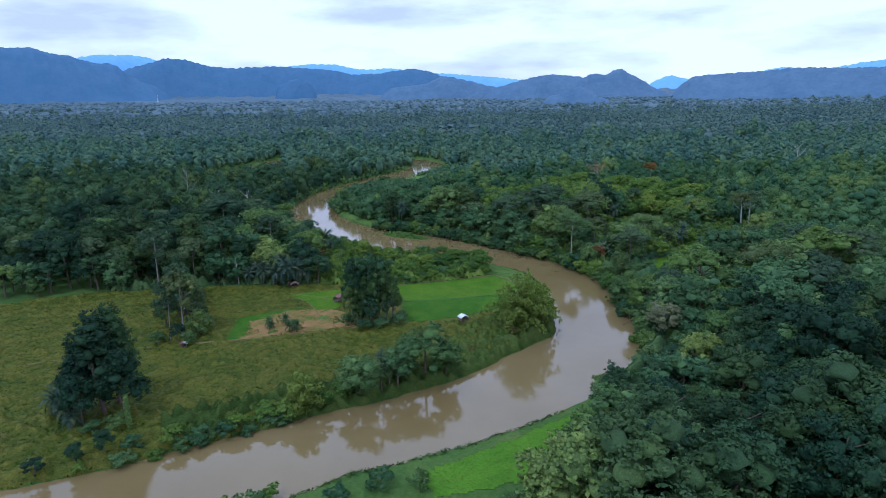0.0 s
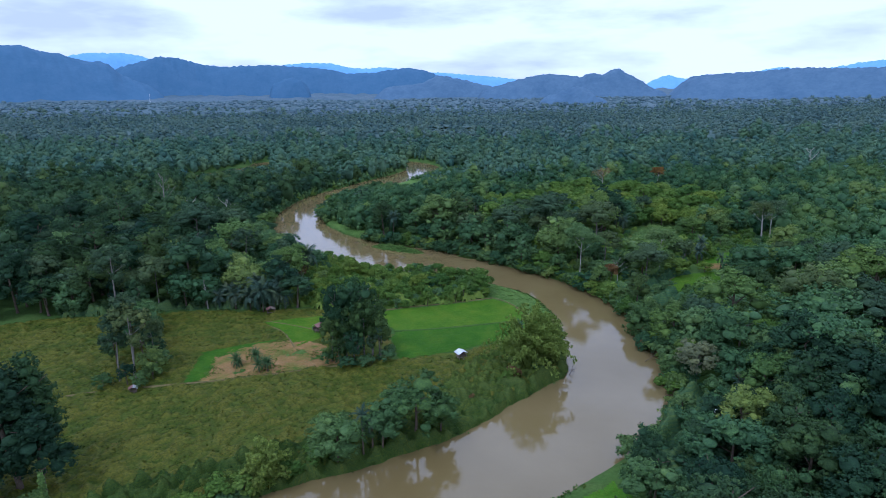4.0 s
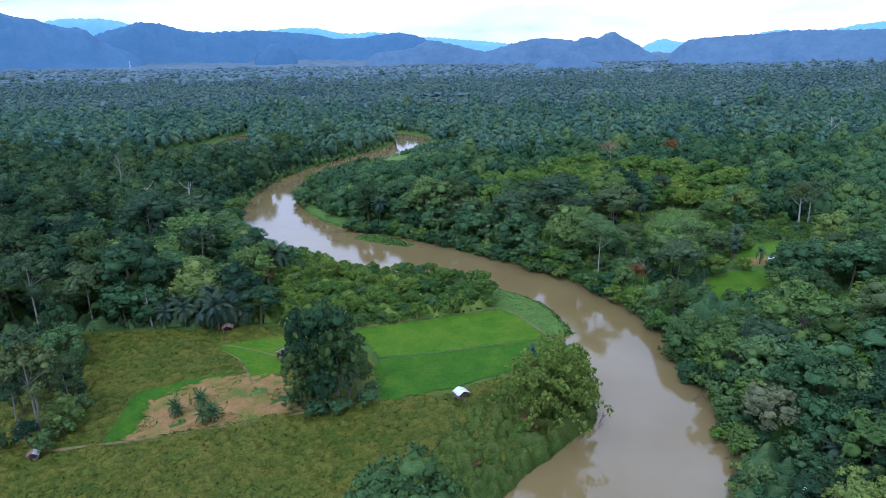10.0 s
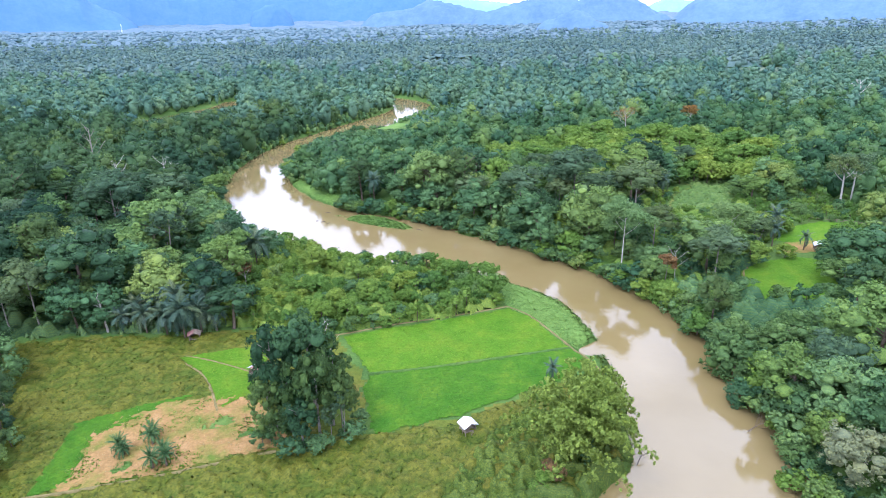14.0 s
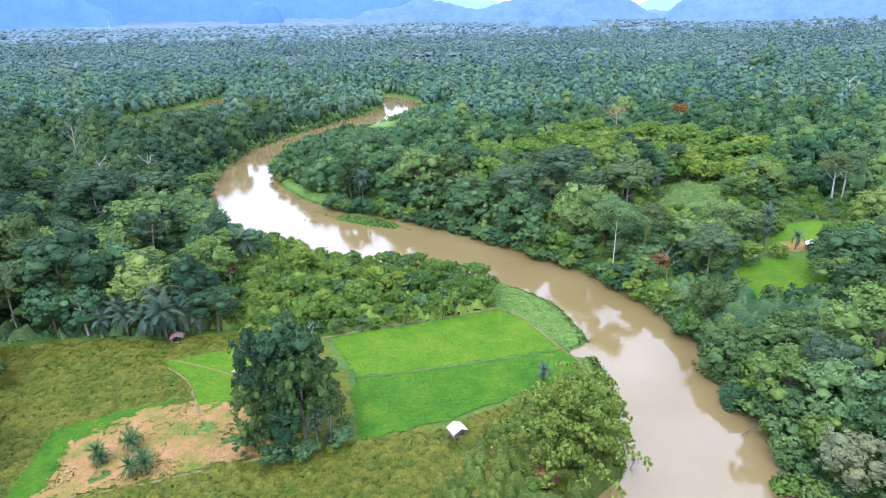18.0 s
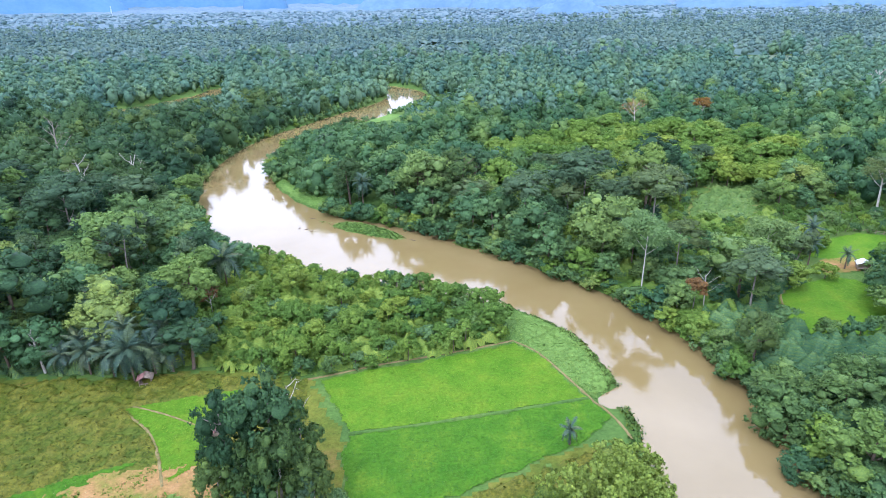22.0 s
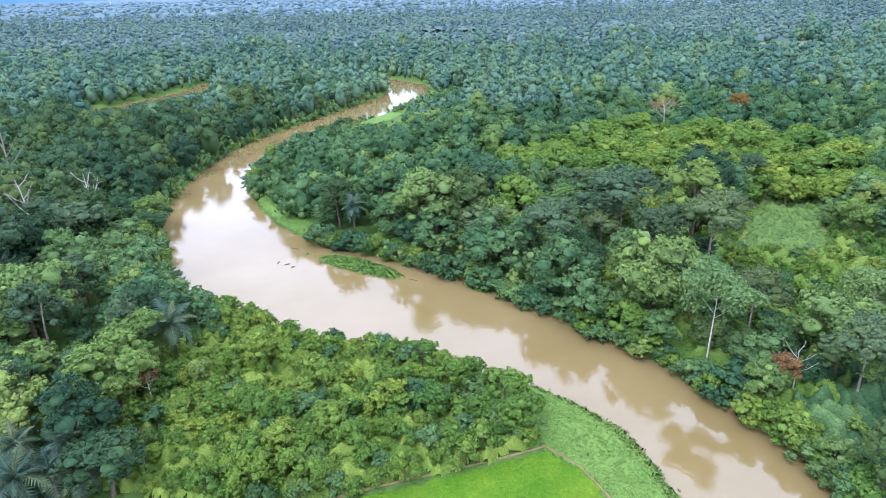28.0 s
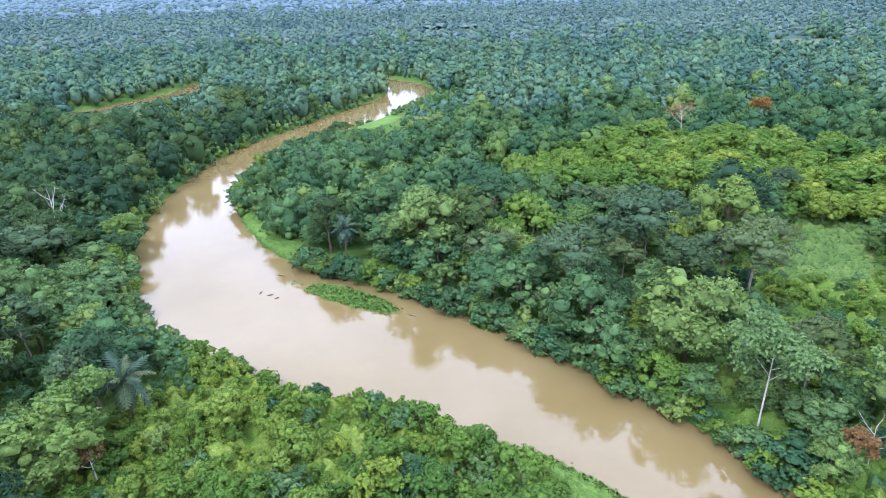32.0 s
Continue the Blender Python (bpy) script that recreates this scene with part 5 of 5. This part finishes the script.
# the tall dark clump on the meadow, and the loose group behind it
trees([("conical_tree", -95, -60, 1.12, 1.15), ("conical_tree", -101, -59, 0.8, 1.0), ("conical_tree", -89, -61, 0.68, 1.1), ("broadleaf_tree", -97, -66, 0.65, 1.0), ("conical_tree", -94, -54, 1.0, 0.9),
       ("bush", -88, -66, 0.9, 1.1), ("bush", -93, -69, 0.8, 1.1),
       ("slender_tree", -95, -9, 1.18, 0.95), ("slender_tree", -100, -9, 1.0, 0.9), ("slender_tree", -97, -6, 1.1, 0.9), ("broadleaf_tree", -96, -12, 0.55, 0.9), ("bush", -102, -14, 0.9, 1), ("bush", -92, -13, 0.9, 1), ("broadleaf_tree", -101, 8, 0.75, 0.9), ("broadleaf_tree", -106, 2, 0.9, 0.9), ("spreading_tree", -106, 12, 0.7, 1),
       ("broadleaf_tree", -90, -81, 0.36, 1.1), ("broadleaf_tree", -85, -78, 0.3, 1.1), ("broadleaf_tree", -97, -85, 0.4, 1.1), ("bush", -80, -75, 0.7, 1.2)])
# along the river bank of the meadow
trees([("pale_bush", -52, -62, 0.9, 1.2), ("pale_bush", -48, -60, 1.0, 1.2), ("pale_bush", -58, -66, 0.8, 1.3), ("bush", -66, -70, 0.7, 1.2), ("pale_bush", -72, -72, 0.8, 1.2), ("pale_bush", -34, -51, 0.8, 1.2), ("bush", -29, -49, 0.9, 1.2), ("bush", -19, -43, 0.7, 1.2), ("pale_bush", -8, -34, 0.5, 1.2),
       ("pale_bush", -40, -56, 1.0, 1.2), ("pale_bush", -14, -36, 0.45, 1.2), ("pale_bush", 14, -12, 0.7, 1.1), ("bush", 22, -6, 0.8, 1.2), ("bush", 30, 6, 0.7, 1.1), ("bush", 32, 14, 0.6, 1.2), ("pale_bush", 12, -14, 0.6, 1.1)])
trees([("rusty_bush", 14.5, -11.5, 0.9, 1.0), ("rusty_bush", 2, -24, 0.5, 1.0), ("round_tree", 60, 13, 0.85, 1.0), ("yellow_green_tree", 67, 6, 0.75, 1.2), ("round_tree", 64, 24, 0.8, 1.0), ("cream_tree", 64.5, -17, 1.0, 1.1), ("round_tree", 61, -6, 0.8, 1.1), ("pale_bush", 57.5, -14, 1.0, 1.2), ("pale_bush", 59, -20, 1.0, 1.2)])
trees([("slender_tree", -93.5, 1, 0.75, 0.9), ("broadleaf_tree", -95, 5, 0.6, 0.9), ("spreading_tree", -92, -5, 0.55, 1.0), ("broadleaf_tree", -99, 12, 0.75, 0.9), ("bush", -90.5, -8, 0.9, 1.1), ("bush", -92, 3, 0.8, 1.1), ("round_tree", -108, 24, 0.8, 1.0), ("broadleaf_tree", -113, 31, 0.8, 0.9), ("spreading_tree", -117, 38, 0.9, 1.0)])
# the end of the scrub point, and marked trees across the river
trees([("round_tree", 6, 64, 0.55, 0.9), ("round_tree", 0, 64, 0.42, 1.0), ("bush", 10, 62, 0.9, 1), ("broadleaf_tree", -30, 98, 0.3, 1.3), ("spreading_tree", -18, 92, 0.42, 1.2), ("spreading_tree", -12, 87, 0.42, 1.2), ("bush", -50, 110, 0.9, 1.2), ("spreading_tree", -62, 107, 0.42, 1.2),
       ("broadleaf_tree", 10, 206, 1.0, 0.6), ("broadleaf_tree", 67.5, 45, 0.7, 0.9), ("spreading_tree", 64, 52, 0.75, 1), ("broadleaf_tree", 109, 50, 1.2, 0.75), ("broadleaf_tree", 113, 46, 1.1, 0.75), ("broadleaf_tree", 37, -59, 0.55, 0.95),
       ("broadleaf_tree", 22, -93, 0.4, 1), ("broadleaf_tree", 37, -92, 0.7, 1), ("broadleaf_tree", 45, -70, 0.6, 1.1), ("bush", -12, -92, 0.9, 1), ("bush", -20, -92, 0.8, 1), ("bush", -28, -96, 0.9, 1),
       ("round_tree", 108, 190, 0.9, 1.2), ("spreading_tree", 113, 196, 0.8, 1.1), ("flat_topped_tree", 119, 200, 0.75, 1.0)])

cypress = tagged(new("cypress"), "slim upright column-shaped green tree on the meadow", "tree")
cypress.matrix_basis = pose(-84.5, -67.5, float(height([-84.5], [-67.5])[0]))
part("trunk", trunk_mesh("cypress_trunk", 3, 8, 0.12, BARK, 0, 0), cypress)
part("crown", crown_mesh("cypress_crown", 5, 9.7, 1.0, 1, 0.2, LEAF_BAMBOO), cypress)
r_cy = np.random.default_rng(9)
cy_c = [(0, 0, 1 + 0.55 * k) for k in range(16)]
v, f = leaf_cards(r_cy, cy_c, [0.55 + 0.15 * math.sin(k * 0.2) for k in range(16)], 420, 0.26, 0.2, 1.2)
part("foliage", mesh_np("cypress_foliage", v, f, [LEAF_BAMBOO]), cypress)


# patterns of trees that found no place
for some in STOCK.values():
    for base, _, used in some:
        if not used:
            for ob in (*base.children_recursive, base):
                bpy.data.objects.remove(ob)


# ---- palms ----
def frond_mesh(name, length, droop, width, seed, mat):
    """One feather leaf: a bending rib with leaflets on both sides."""
    r = np.random.default_rng(seed)
    t = np.linspace(0, 1, 13)
    rib = np.column_stack([length * t * (1 - 0.22 * droop * t), 0 * t, length * (0.42 * t - droop * t * t)])
    out = [tube(rib, 0.05 * (1.1 - t), 4)]
    vs, fs, o = [out[0][0]], [np.concatenate([out[0][1][:, [0, 1, 2]], out[0][1][:, [0, 2, 3]]])], len(out[0][0])
    for i in range(1, 13):
        for side in (1, -1):
            w = width * math.sin(math.pi * (0.12 + 0.82 * t[i])) ** 0.7
            p, q = rib[i], rib[i - 1]
            tip = p + (0.35 * w, side * w, -0.28 * w + 0.1 * w * r.normal())
            vs.append(np.array([q, p, tip])), fs.append(np.array([[o, o + 1, o + 2]]))
            o += 3
    return mesh_np(name, np.concatenate(vs), np.concatenate(fs), [mat])


SPIKES = [frond_mesh("spike", 1.0, d, 0.16, k, LEAF_SCREW) for k, d in enumerate((0.3, 0.5, 0.8))]
FRONDS = [frond_mesh("frond", 1.0, d, 0.24, k, LEAF_PALM) for k, d in enumerate((0.45, 0.7, 1.05))]
PALM_TRUNK = trunk_mesh("palm_trunk", 4, 1.0, 0.06, BARK, 0, 0.03)


def palm(name, x, y, h, reach, fronds, label, category="palm", z=None):
    base = tagged(new(name), label, category)
    base.matrix_basis = pose(x, y, float(height([x], [y])[0]) - 0.05 if z is None else z, 0, 0, random.uniform(0, 360))
    rad = max(0.22, 0.022 * h) / 0.06
    part("trunk", PALM_TRUNK, base, "", Matrix.Diagonal((rad, rad, h, 1)))
    for i in range(fronds):
        k = i / fronds
        tilt = 58 - 100 * k + random.uniform(-8, 8)
        m = pose(0, 0, h, 0, -tilt, 137.5 * i) @ Matrix.Scale(reach * random.uniform(0.8, 1.1), 4)
        part("frond", (SPIKES if name == "screw_pine" else FRONDS)[min(2, int(3 * k))], base, "", m)
    return base


PALMS = [(-73.5, 46.5, 8.5, 6, 30), (-85, 49.5, 6, 5.2, 24), (-70, 49.5, 7, 5.2, 26), (-79, 48.5, 6, 5.2, 26), (-66, 50, 6, 4.8, 24), (-77, 53, 10, 5, 22), (-91, 50, 5, 4.8, 20), (-69, 54, 9.5, 5, 20), (-82, 53, 8.5, 5, 20), (-75.5, 49.5, 5, 5, 26), (-88, 53, 7, 4.6, 20)]
for x, y, h, reach, n in PALMS:
    palm("oil_palm", x, y, h, reach, n, "grey-green oil palm at the forest edge")
for x, y, h, reach, n in [(-107, -60, 5, 4.5, 18), (-102, -64, 4, 4.5, 18), (-99, -67, 3.5, 4, 16), (-108, -55, 6, 4.5, 16)]:
    palm("sago_palm", x, y, h, reach, n, "drooping palm beneath a dark tree clump")
for x, y, h, reach, n in [(-66, 92, 11, 7, 22), (-62, 262, 10, 7, 20), (95, 172, 9, 6, 22), (98, 168, 8, 5, 18), (113, 101, 7, 4.5, 18), (118, 110, 9, 5, 18), (110, 108, 7, 4.5, 16), (-120, 118, 14, 6, 18), (-24, -48, 10, 3.4, 16), (-22, -47, 8, 3, 14), (122, 97, 5, 3.5, 14), (72, 12, 8, 4, 16), (71, -30, 7, 4, 16), (-5, 163, 5, 4, 14)]:
    palm("palm", x, y, h, reach, n, "feathery grey-green palm rising from the scrub")
palm("vine_covered_palm", -33, 166, 12, 5.5, 24, "palm hung with dead brown fronds on the grassy shore")
palm("coconut_palm", 20.4, 21, 3.6, 2.8, 15, "young coconut palm at the rice field's edge")
for x, y, h in [(-69, 0.5, 1.4), (-68, -0.5, 1.0), (-60.5, -4.5, 1.6), (-59.5, -1.5, 1.2), (-58, -4, 1.8), (-64, 4.5, 1.3), (-63.5, 2.5, 1.6)]:
    palm("screw_pine", x, y, h * 1.6, 2.6, 26, "dark spiky screw pine on the cleared plot", "shrub")


# ---- bamboo ----
def bamboo(x, y, culms, h, spread, seed, label):
    """A clump of culms that arch over, each with leaf plumes from its lower third to its drooping tip."""
    r = np.random.default_rng(seed)
    base = tagged(new("bamboo_clump"), label, "bamboo")
    base.matrix_basis = pose(x, y, float(height([x], [y])[0]) - 0.1)
    vs, fs, ns, o = [], [], [], 0
    for i in range(culms):
        a, e = 2.4 * i, (i + 0.5) / culms
        q, hh = spread * (0.12 + 0.95 * e ** 0.7) * (0.85 + 0.3 * r.random()), h * (1.02 - 0.42 * e ** 1.5) * (0.85 + 0.25 * r.random())
        d = np.array([np.cos(a), np.sin(a), 0])
        s = d * 1.6 * r.random()
        t = np.linspace(0, 1, 10)[:, None]
        pts = s + d * q * t ** 1.5 + np.array([0, 0, 1.0]) * hh * (1.5 * t - (0.5 + 0.55 * e) * t ** 2.6)
        v, f = tube(pts, np.linspace(0.09, 0.02, 10), 5)
        part("culm", mesh_np("culm", v, f, [LEAF_PLUME], True), base)
        k = np.concatenate([pts[3:], 0.5 * (pts[3:-1] + pts[4:])]) - (0, 0, 0.3)
        fat = 0.55 + 0.55 * np.sin(np.linspace(0.5, 2.9, len(k)))
        v, f, n = leafy_lobes(r, k + 0.25 * r.normal(size=k.shape), fat, np.array((0, 0, 0.45 * h)), 70, 620, 0.25, 1.1, False)
        vs.append(v), fs.append(f + o), ns.append(n)
        o += len(v)
    part("foliage", mesh_np("bamboo_foliage", np.concatenate(vs), np.concatenate(fs), [LEAF_PLUME], True, None, None, np.concatenate(ns)), base, "feathery yellow-green bamboo leaves")
    return base


bamboo(20, -6.5, 46, 19, 11.5, 1, "large arching yellow-green bamboo clump over the river")
bamboo(26, 1, 24, 14, 7, 2, "arching green bamboo at the bank")
bamboo(-44, -58, 16, 11, 4.5, 3, "feathery light green bamboo on the river bank")


# ---- huts ----
TIN = plain_mat("white_tin_sheet", [(0.3, (0.72, 0.74, 0.76)), (0.7, (0.86, 0.87, 0.88))], 0.8, 0.4, 0.1, 6, 0.0, "Object", 0.5)
TIN_RED = plain_mat("rusty_red_sheet", [(0.3, (0.20, 0.085, 0.070)), (0.7, (0.32, 0.19, 0.165))], 0.9, 0.55, 0.2, 6)
TIN_GREY = plain_mat("weathered_grey_sheet", [(0.3, (0.34, 0.33, 0.32)), (0.7, (0.5, 0.49, 0.47))], 0.8, 0.55, 0.2, 6)
PLANK = plain_mat("weathered_plank", [(0.3, (0.17, 0.13, 0.095)), (0.7, (0.31, 0.25, 0.19))], 2.0)
TARP = plain_mat("blue_tarpaulin", [(0.3, (0.03, 0.11, 0.40)), (0.7, (0.06, 0.18, 0.52))], 2.0, 0.4)


def box(name, size, at, parent, mat, turn=0, tilt=0, label=""):
    bm = bmesh.new()
    bmesh.ops.create_cube(bm, size=1)
    bmesh.ops.scale(bm, vec=size, verts=bm.verts)
    bmesh.ops.bevel(bm, geom=list(bm.edges), offset=0.12 * min(size), segments=1, affect="EDGES")
    me = bpy.data.meshes.new(name)
    bm.to_mesh(me)
    bm.free()
    me.materials.append(mat)
    return part(name, me, parent, label, pose(*at, tilt, 0, turn))


def sheet(name, wide, long, at, parent, mat, rx=0.0, label=""):
    """A corrugated roof sheet with its ribs running down the slope."""
    k = 8 * max(2, int(wide / 0.3))
    x = np.linspace(-wide / 2, wide / 2, k)
    z = 0.025 * np.sin(x * 2 * np.pi / 0.3)
    rows = [np.column_stack([x, np.full(k, y), z + dz]) for y, dz in ((-long / 2, 0.012), (long / 2, 0.012), (long / 2, -0.012), (-long / 2, -0.012))]
    v = np.concatenate(rows)
    f = [(a * k + i, a * k + i + 1, ((a + 1) % 4) * k + i + 1, ((a + 1) % 4) * k + i) for a in range(4) for i in range(k - 1)]
    return part(name, mesh_np(name, v, f, [mat], True), parent, label, pose(*at, rx))


def hut(name, x, y, turn, wide, deep, eave, roofs, label, walls=True, tarp=False, floor=0.9):
    """A field hut on posts: platform, plank walls, ladder and a gabled roof of tin sheets; ridge along its depth."""
    base = tagged(new(name), label, "hut")
    base.matrix_basis = pose(x, y, float(height([x], [y])[0]), 0, 0, turn)
    hw, hd = wide / 2 - 0.35, deep / 2 - 0.35
    for sx in (-1, 1):
        for sy in (-1, 0, 1):
            box("post", (0.13, 0.13, eave + 0.3), (sx * hw, sy * hd, (eave - 0.3) / 2), base, PLANK)
    if floor > 0.2:
        for i in range(8):
            box("floor_board", (2 * hw + 0.2, 2 * hd / 8 - 0.02, 0.05), (0, -hd + (i + 0.5) * 2 * hd / 8, floor), base, PLANK)
    if walls:
        hh = (eave - floor) * 0.62
        for i in range(5):
            zz = floor + 0.05 + (i + 0.5) * hh / 5
            box("wall_board", (0.04, 2 * hd, hh / 5 - 0.02), (-hw - 0.09, 0, zz), base, PLANK)
            box("wall_board", (0.04, 2 * hd, hh / 5 - 0.02), (hw + 0.09, 0, zz), base, PLANK)
            box("wall_board", (2 * hw, 0.04, hh / 5 - 0.02), (0, hd + 0.09, zz), base, PLANK)
    rise = 0.24 * wide
    slope = math.degrees(math.atan2(rise, wide / 2))
    run = math.hypot(rise, wide / 2) + 0.25
    box("ridge_beam", (0.1, deep, 0.1), (0, 0, eave + rise - 0.12), base, PLANK)
    for side in (-1, 1):
        mats = roofs[0] if side < 0 else roofs[1]
        n = len(mats)
        for i, m in enumerate(mats):
            w = deep / n
            holder = sheet("roof_sheet", w + 0.06, run, (0, 0, 0), base, m)
            holder.matrix_basis = pose(side * (wide / 4 + 0.06), -deep / 2 + (i + 0.5) * w, eave + rise / 2 - 0.02 + 0.012 * (i % 2), 0, side * slope, 0) @ pose(0, 0, 0, 0, 0, 90)
    for i in range(5):
        box("ladder_rung", (0.5, 0.05, 0.05), (0.2, -hd - 0.15 - 0.1 * (4 - i), 0.12 + i * floor / 5), base, PLANK)
    for sx in (-0.05, 0.45):
        box("ladder_rail", (0.06, 0.07, floor * 1.25), (sx, -hd - 0.35, floor * 0.5), base, PLANK, 0, -24)
    if tarp:
        box("tarpaulin", (0.06, 1.8, 1.1), (-hw - 0.2, -0.3, 1.0), base, TARP, 0, 0, "blue tarpaulin hung on the wall")
    return base


hut("field_hut", 0, 3.6, 28, 3.1, 3.0, 2.2, [[TIN, TIN, TIN], [TIN, TIN, TIN]], "small stilted field hut with white tin roof")
hut("shelter", -49, 27, -38, 3.2, 3.2, 2.2, [[TIN_GREY, TIN_GREY, TIN_GREY], [TIN_RED, TIN_RED, TIN_RED, TIN_RED]], "open shelter with rusty red and grey tin slopes", True, True, 0.6)
hut("old_hut", -103.5, 15, 12, 3.8, 3.4, 2.2, [[TIN_GREY] * 3, [TIN_GREY] * 3], "weathered grey-roofed hut under the trees")
hut("tool_hut", -92.5, -16, 20, 2.2, 2.0, 1.5, [[TIN_RED] * 2, [TIN_GREY] * 2], "tiny brown hut at the meadow's edge", True, False, 0.4)
hut("river_hut", 63.5, -36, 35, 3.4, 3.0, 2.2, [[TIN] * 3, [TIN] * 3], "small hut with white roof by the river trees")
hut("paddy_hut", 127, 96, -20, 4.2, 3.4, 2.4, [[TIN] * 3, [TIN_GREY] * 3], "pale-roofed hut behind a palm near the paddy")
hut("wood_shed", -70.5, 45.5, 15, 3.2, 2.6, 1.7, [[TIN_RED] * 2, [PLANK] * 2], "low reddish timber shed beneath oil palms", True, False, 0.4)

# fence of the plot behind the paddy
fence = tagged(new("fence"), "weathered pole fence round the grass plot", "fence")
fx, fy = np.linspace(143.7, 159, 9), np.linspace(131.5, 120, 9)
fz = height(fx, fy)
for k in range(9):
    box("post", (0.14, 0.14, 1.7), (fx[k], fy[k], fz[k] + 0.7), fence, PLANK)
    if k:
        for up in (0.55, 1.15):
            v, f = tube([(fx[k - 1] - 0.1, fy[k - 1], fz[k - 1] + up), (fx[k], fy[k], fz[k] + up + 0.03)], [0.07, 0.06], 6)
            part("rail", mesh_np("fence_rail", v, f, [PLANK], True), fence)

# driftwood and snags
for k, (x, y, ln, turn, tilt) in enumerate([(-54, 151, 2.2, 20, 8), (-57, 152.6, 1.6, 70, 12), (-51.5, 149, 1.4, 35, 6), (-12.5, 136.5, 3.0, -30, 5), (-54, 164, 3.5, -25, 4)]):
    v, f = tube([(-ln / 2, 0, 0), (0, 0.1, 0.08), (ln / 2, 0, 0.02)], [0.14, 0.17, 0.07], 6)
    log = tagged(new("drift_log", mesh_np("drift_log", v, f, [BARK], True)), "dark waterlogged log breaking the river surface", "log")
    log.matrix_basis = pose(x, y, 0.04, 0, -tilt, turn)
for k, (x, y, h) in enumerate([(54, -20, 4.5), (56.5, 3, 4), (65, 13, 4), (31, -5.5, 2.5)]):
    snag = bare_tree("fallen_branches", x, y, h, 30 + k, "grey tangle of fallen branches at the water's edge", mat=BARK, spread=0.8, rad=0.09)
    snag.matrix_basis = pose(x + 1, y, 0.3, 0, -62, 170 + 20 * k)

mast = tagged(new("radio_mast"), "thin pale lattice mast below the mountains", "mast")
mx, my = -5 - 0.4155 * 3300, -203 + 3300 * 0.9096
mast.matrix_basis = pose(mx, my, 5)
for sx, sy in ((-1, -1), (1, -1), (0, 1.2)):
    v, f = tube([(sx * 4, sy * 4, 0), (sx * 0.8, sy * 0.8, 85)], [0.5, 0.3], 5)
    part("leg", mesh_np("mast_leg", v, f, [TIN], True), mast)
for k in range(10):
    q = 4 - 0.32 * k
    v, f = tube([(-q, -q, 8 * k), (q, -q, 8 * k + 4), (0, 1.2 * q, 8 * k + 8)], [0.25, 0.25, 0.25], 4)
    part("brace", mesh_np("mast_brace", v, f, [TIN if k % 2 else TIN_RED], True), mast)
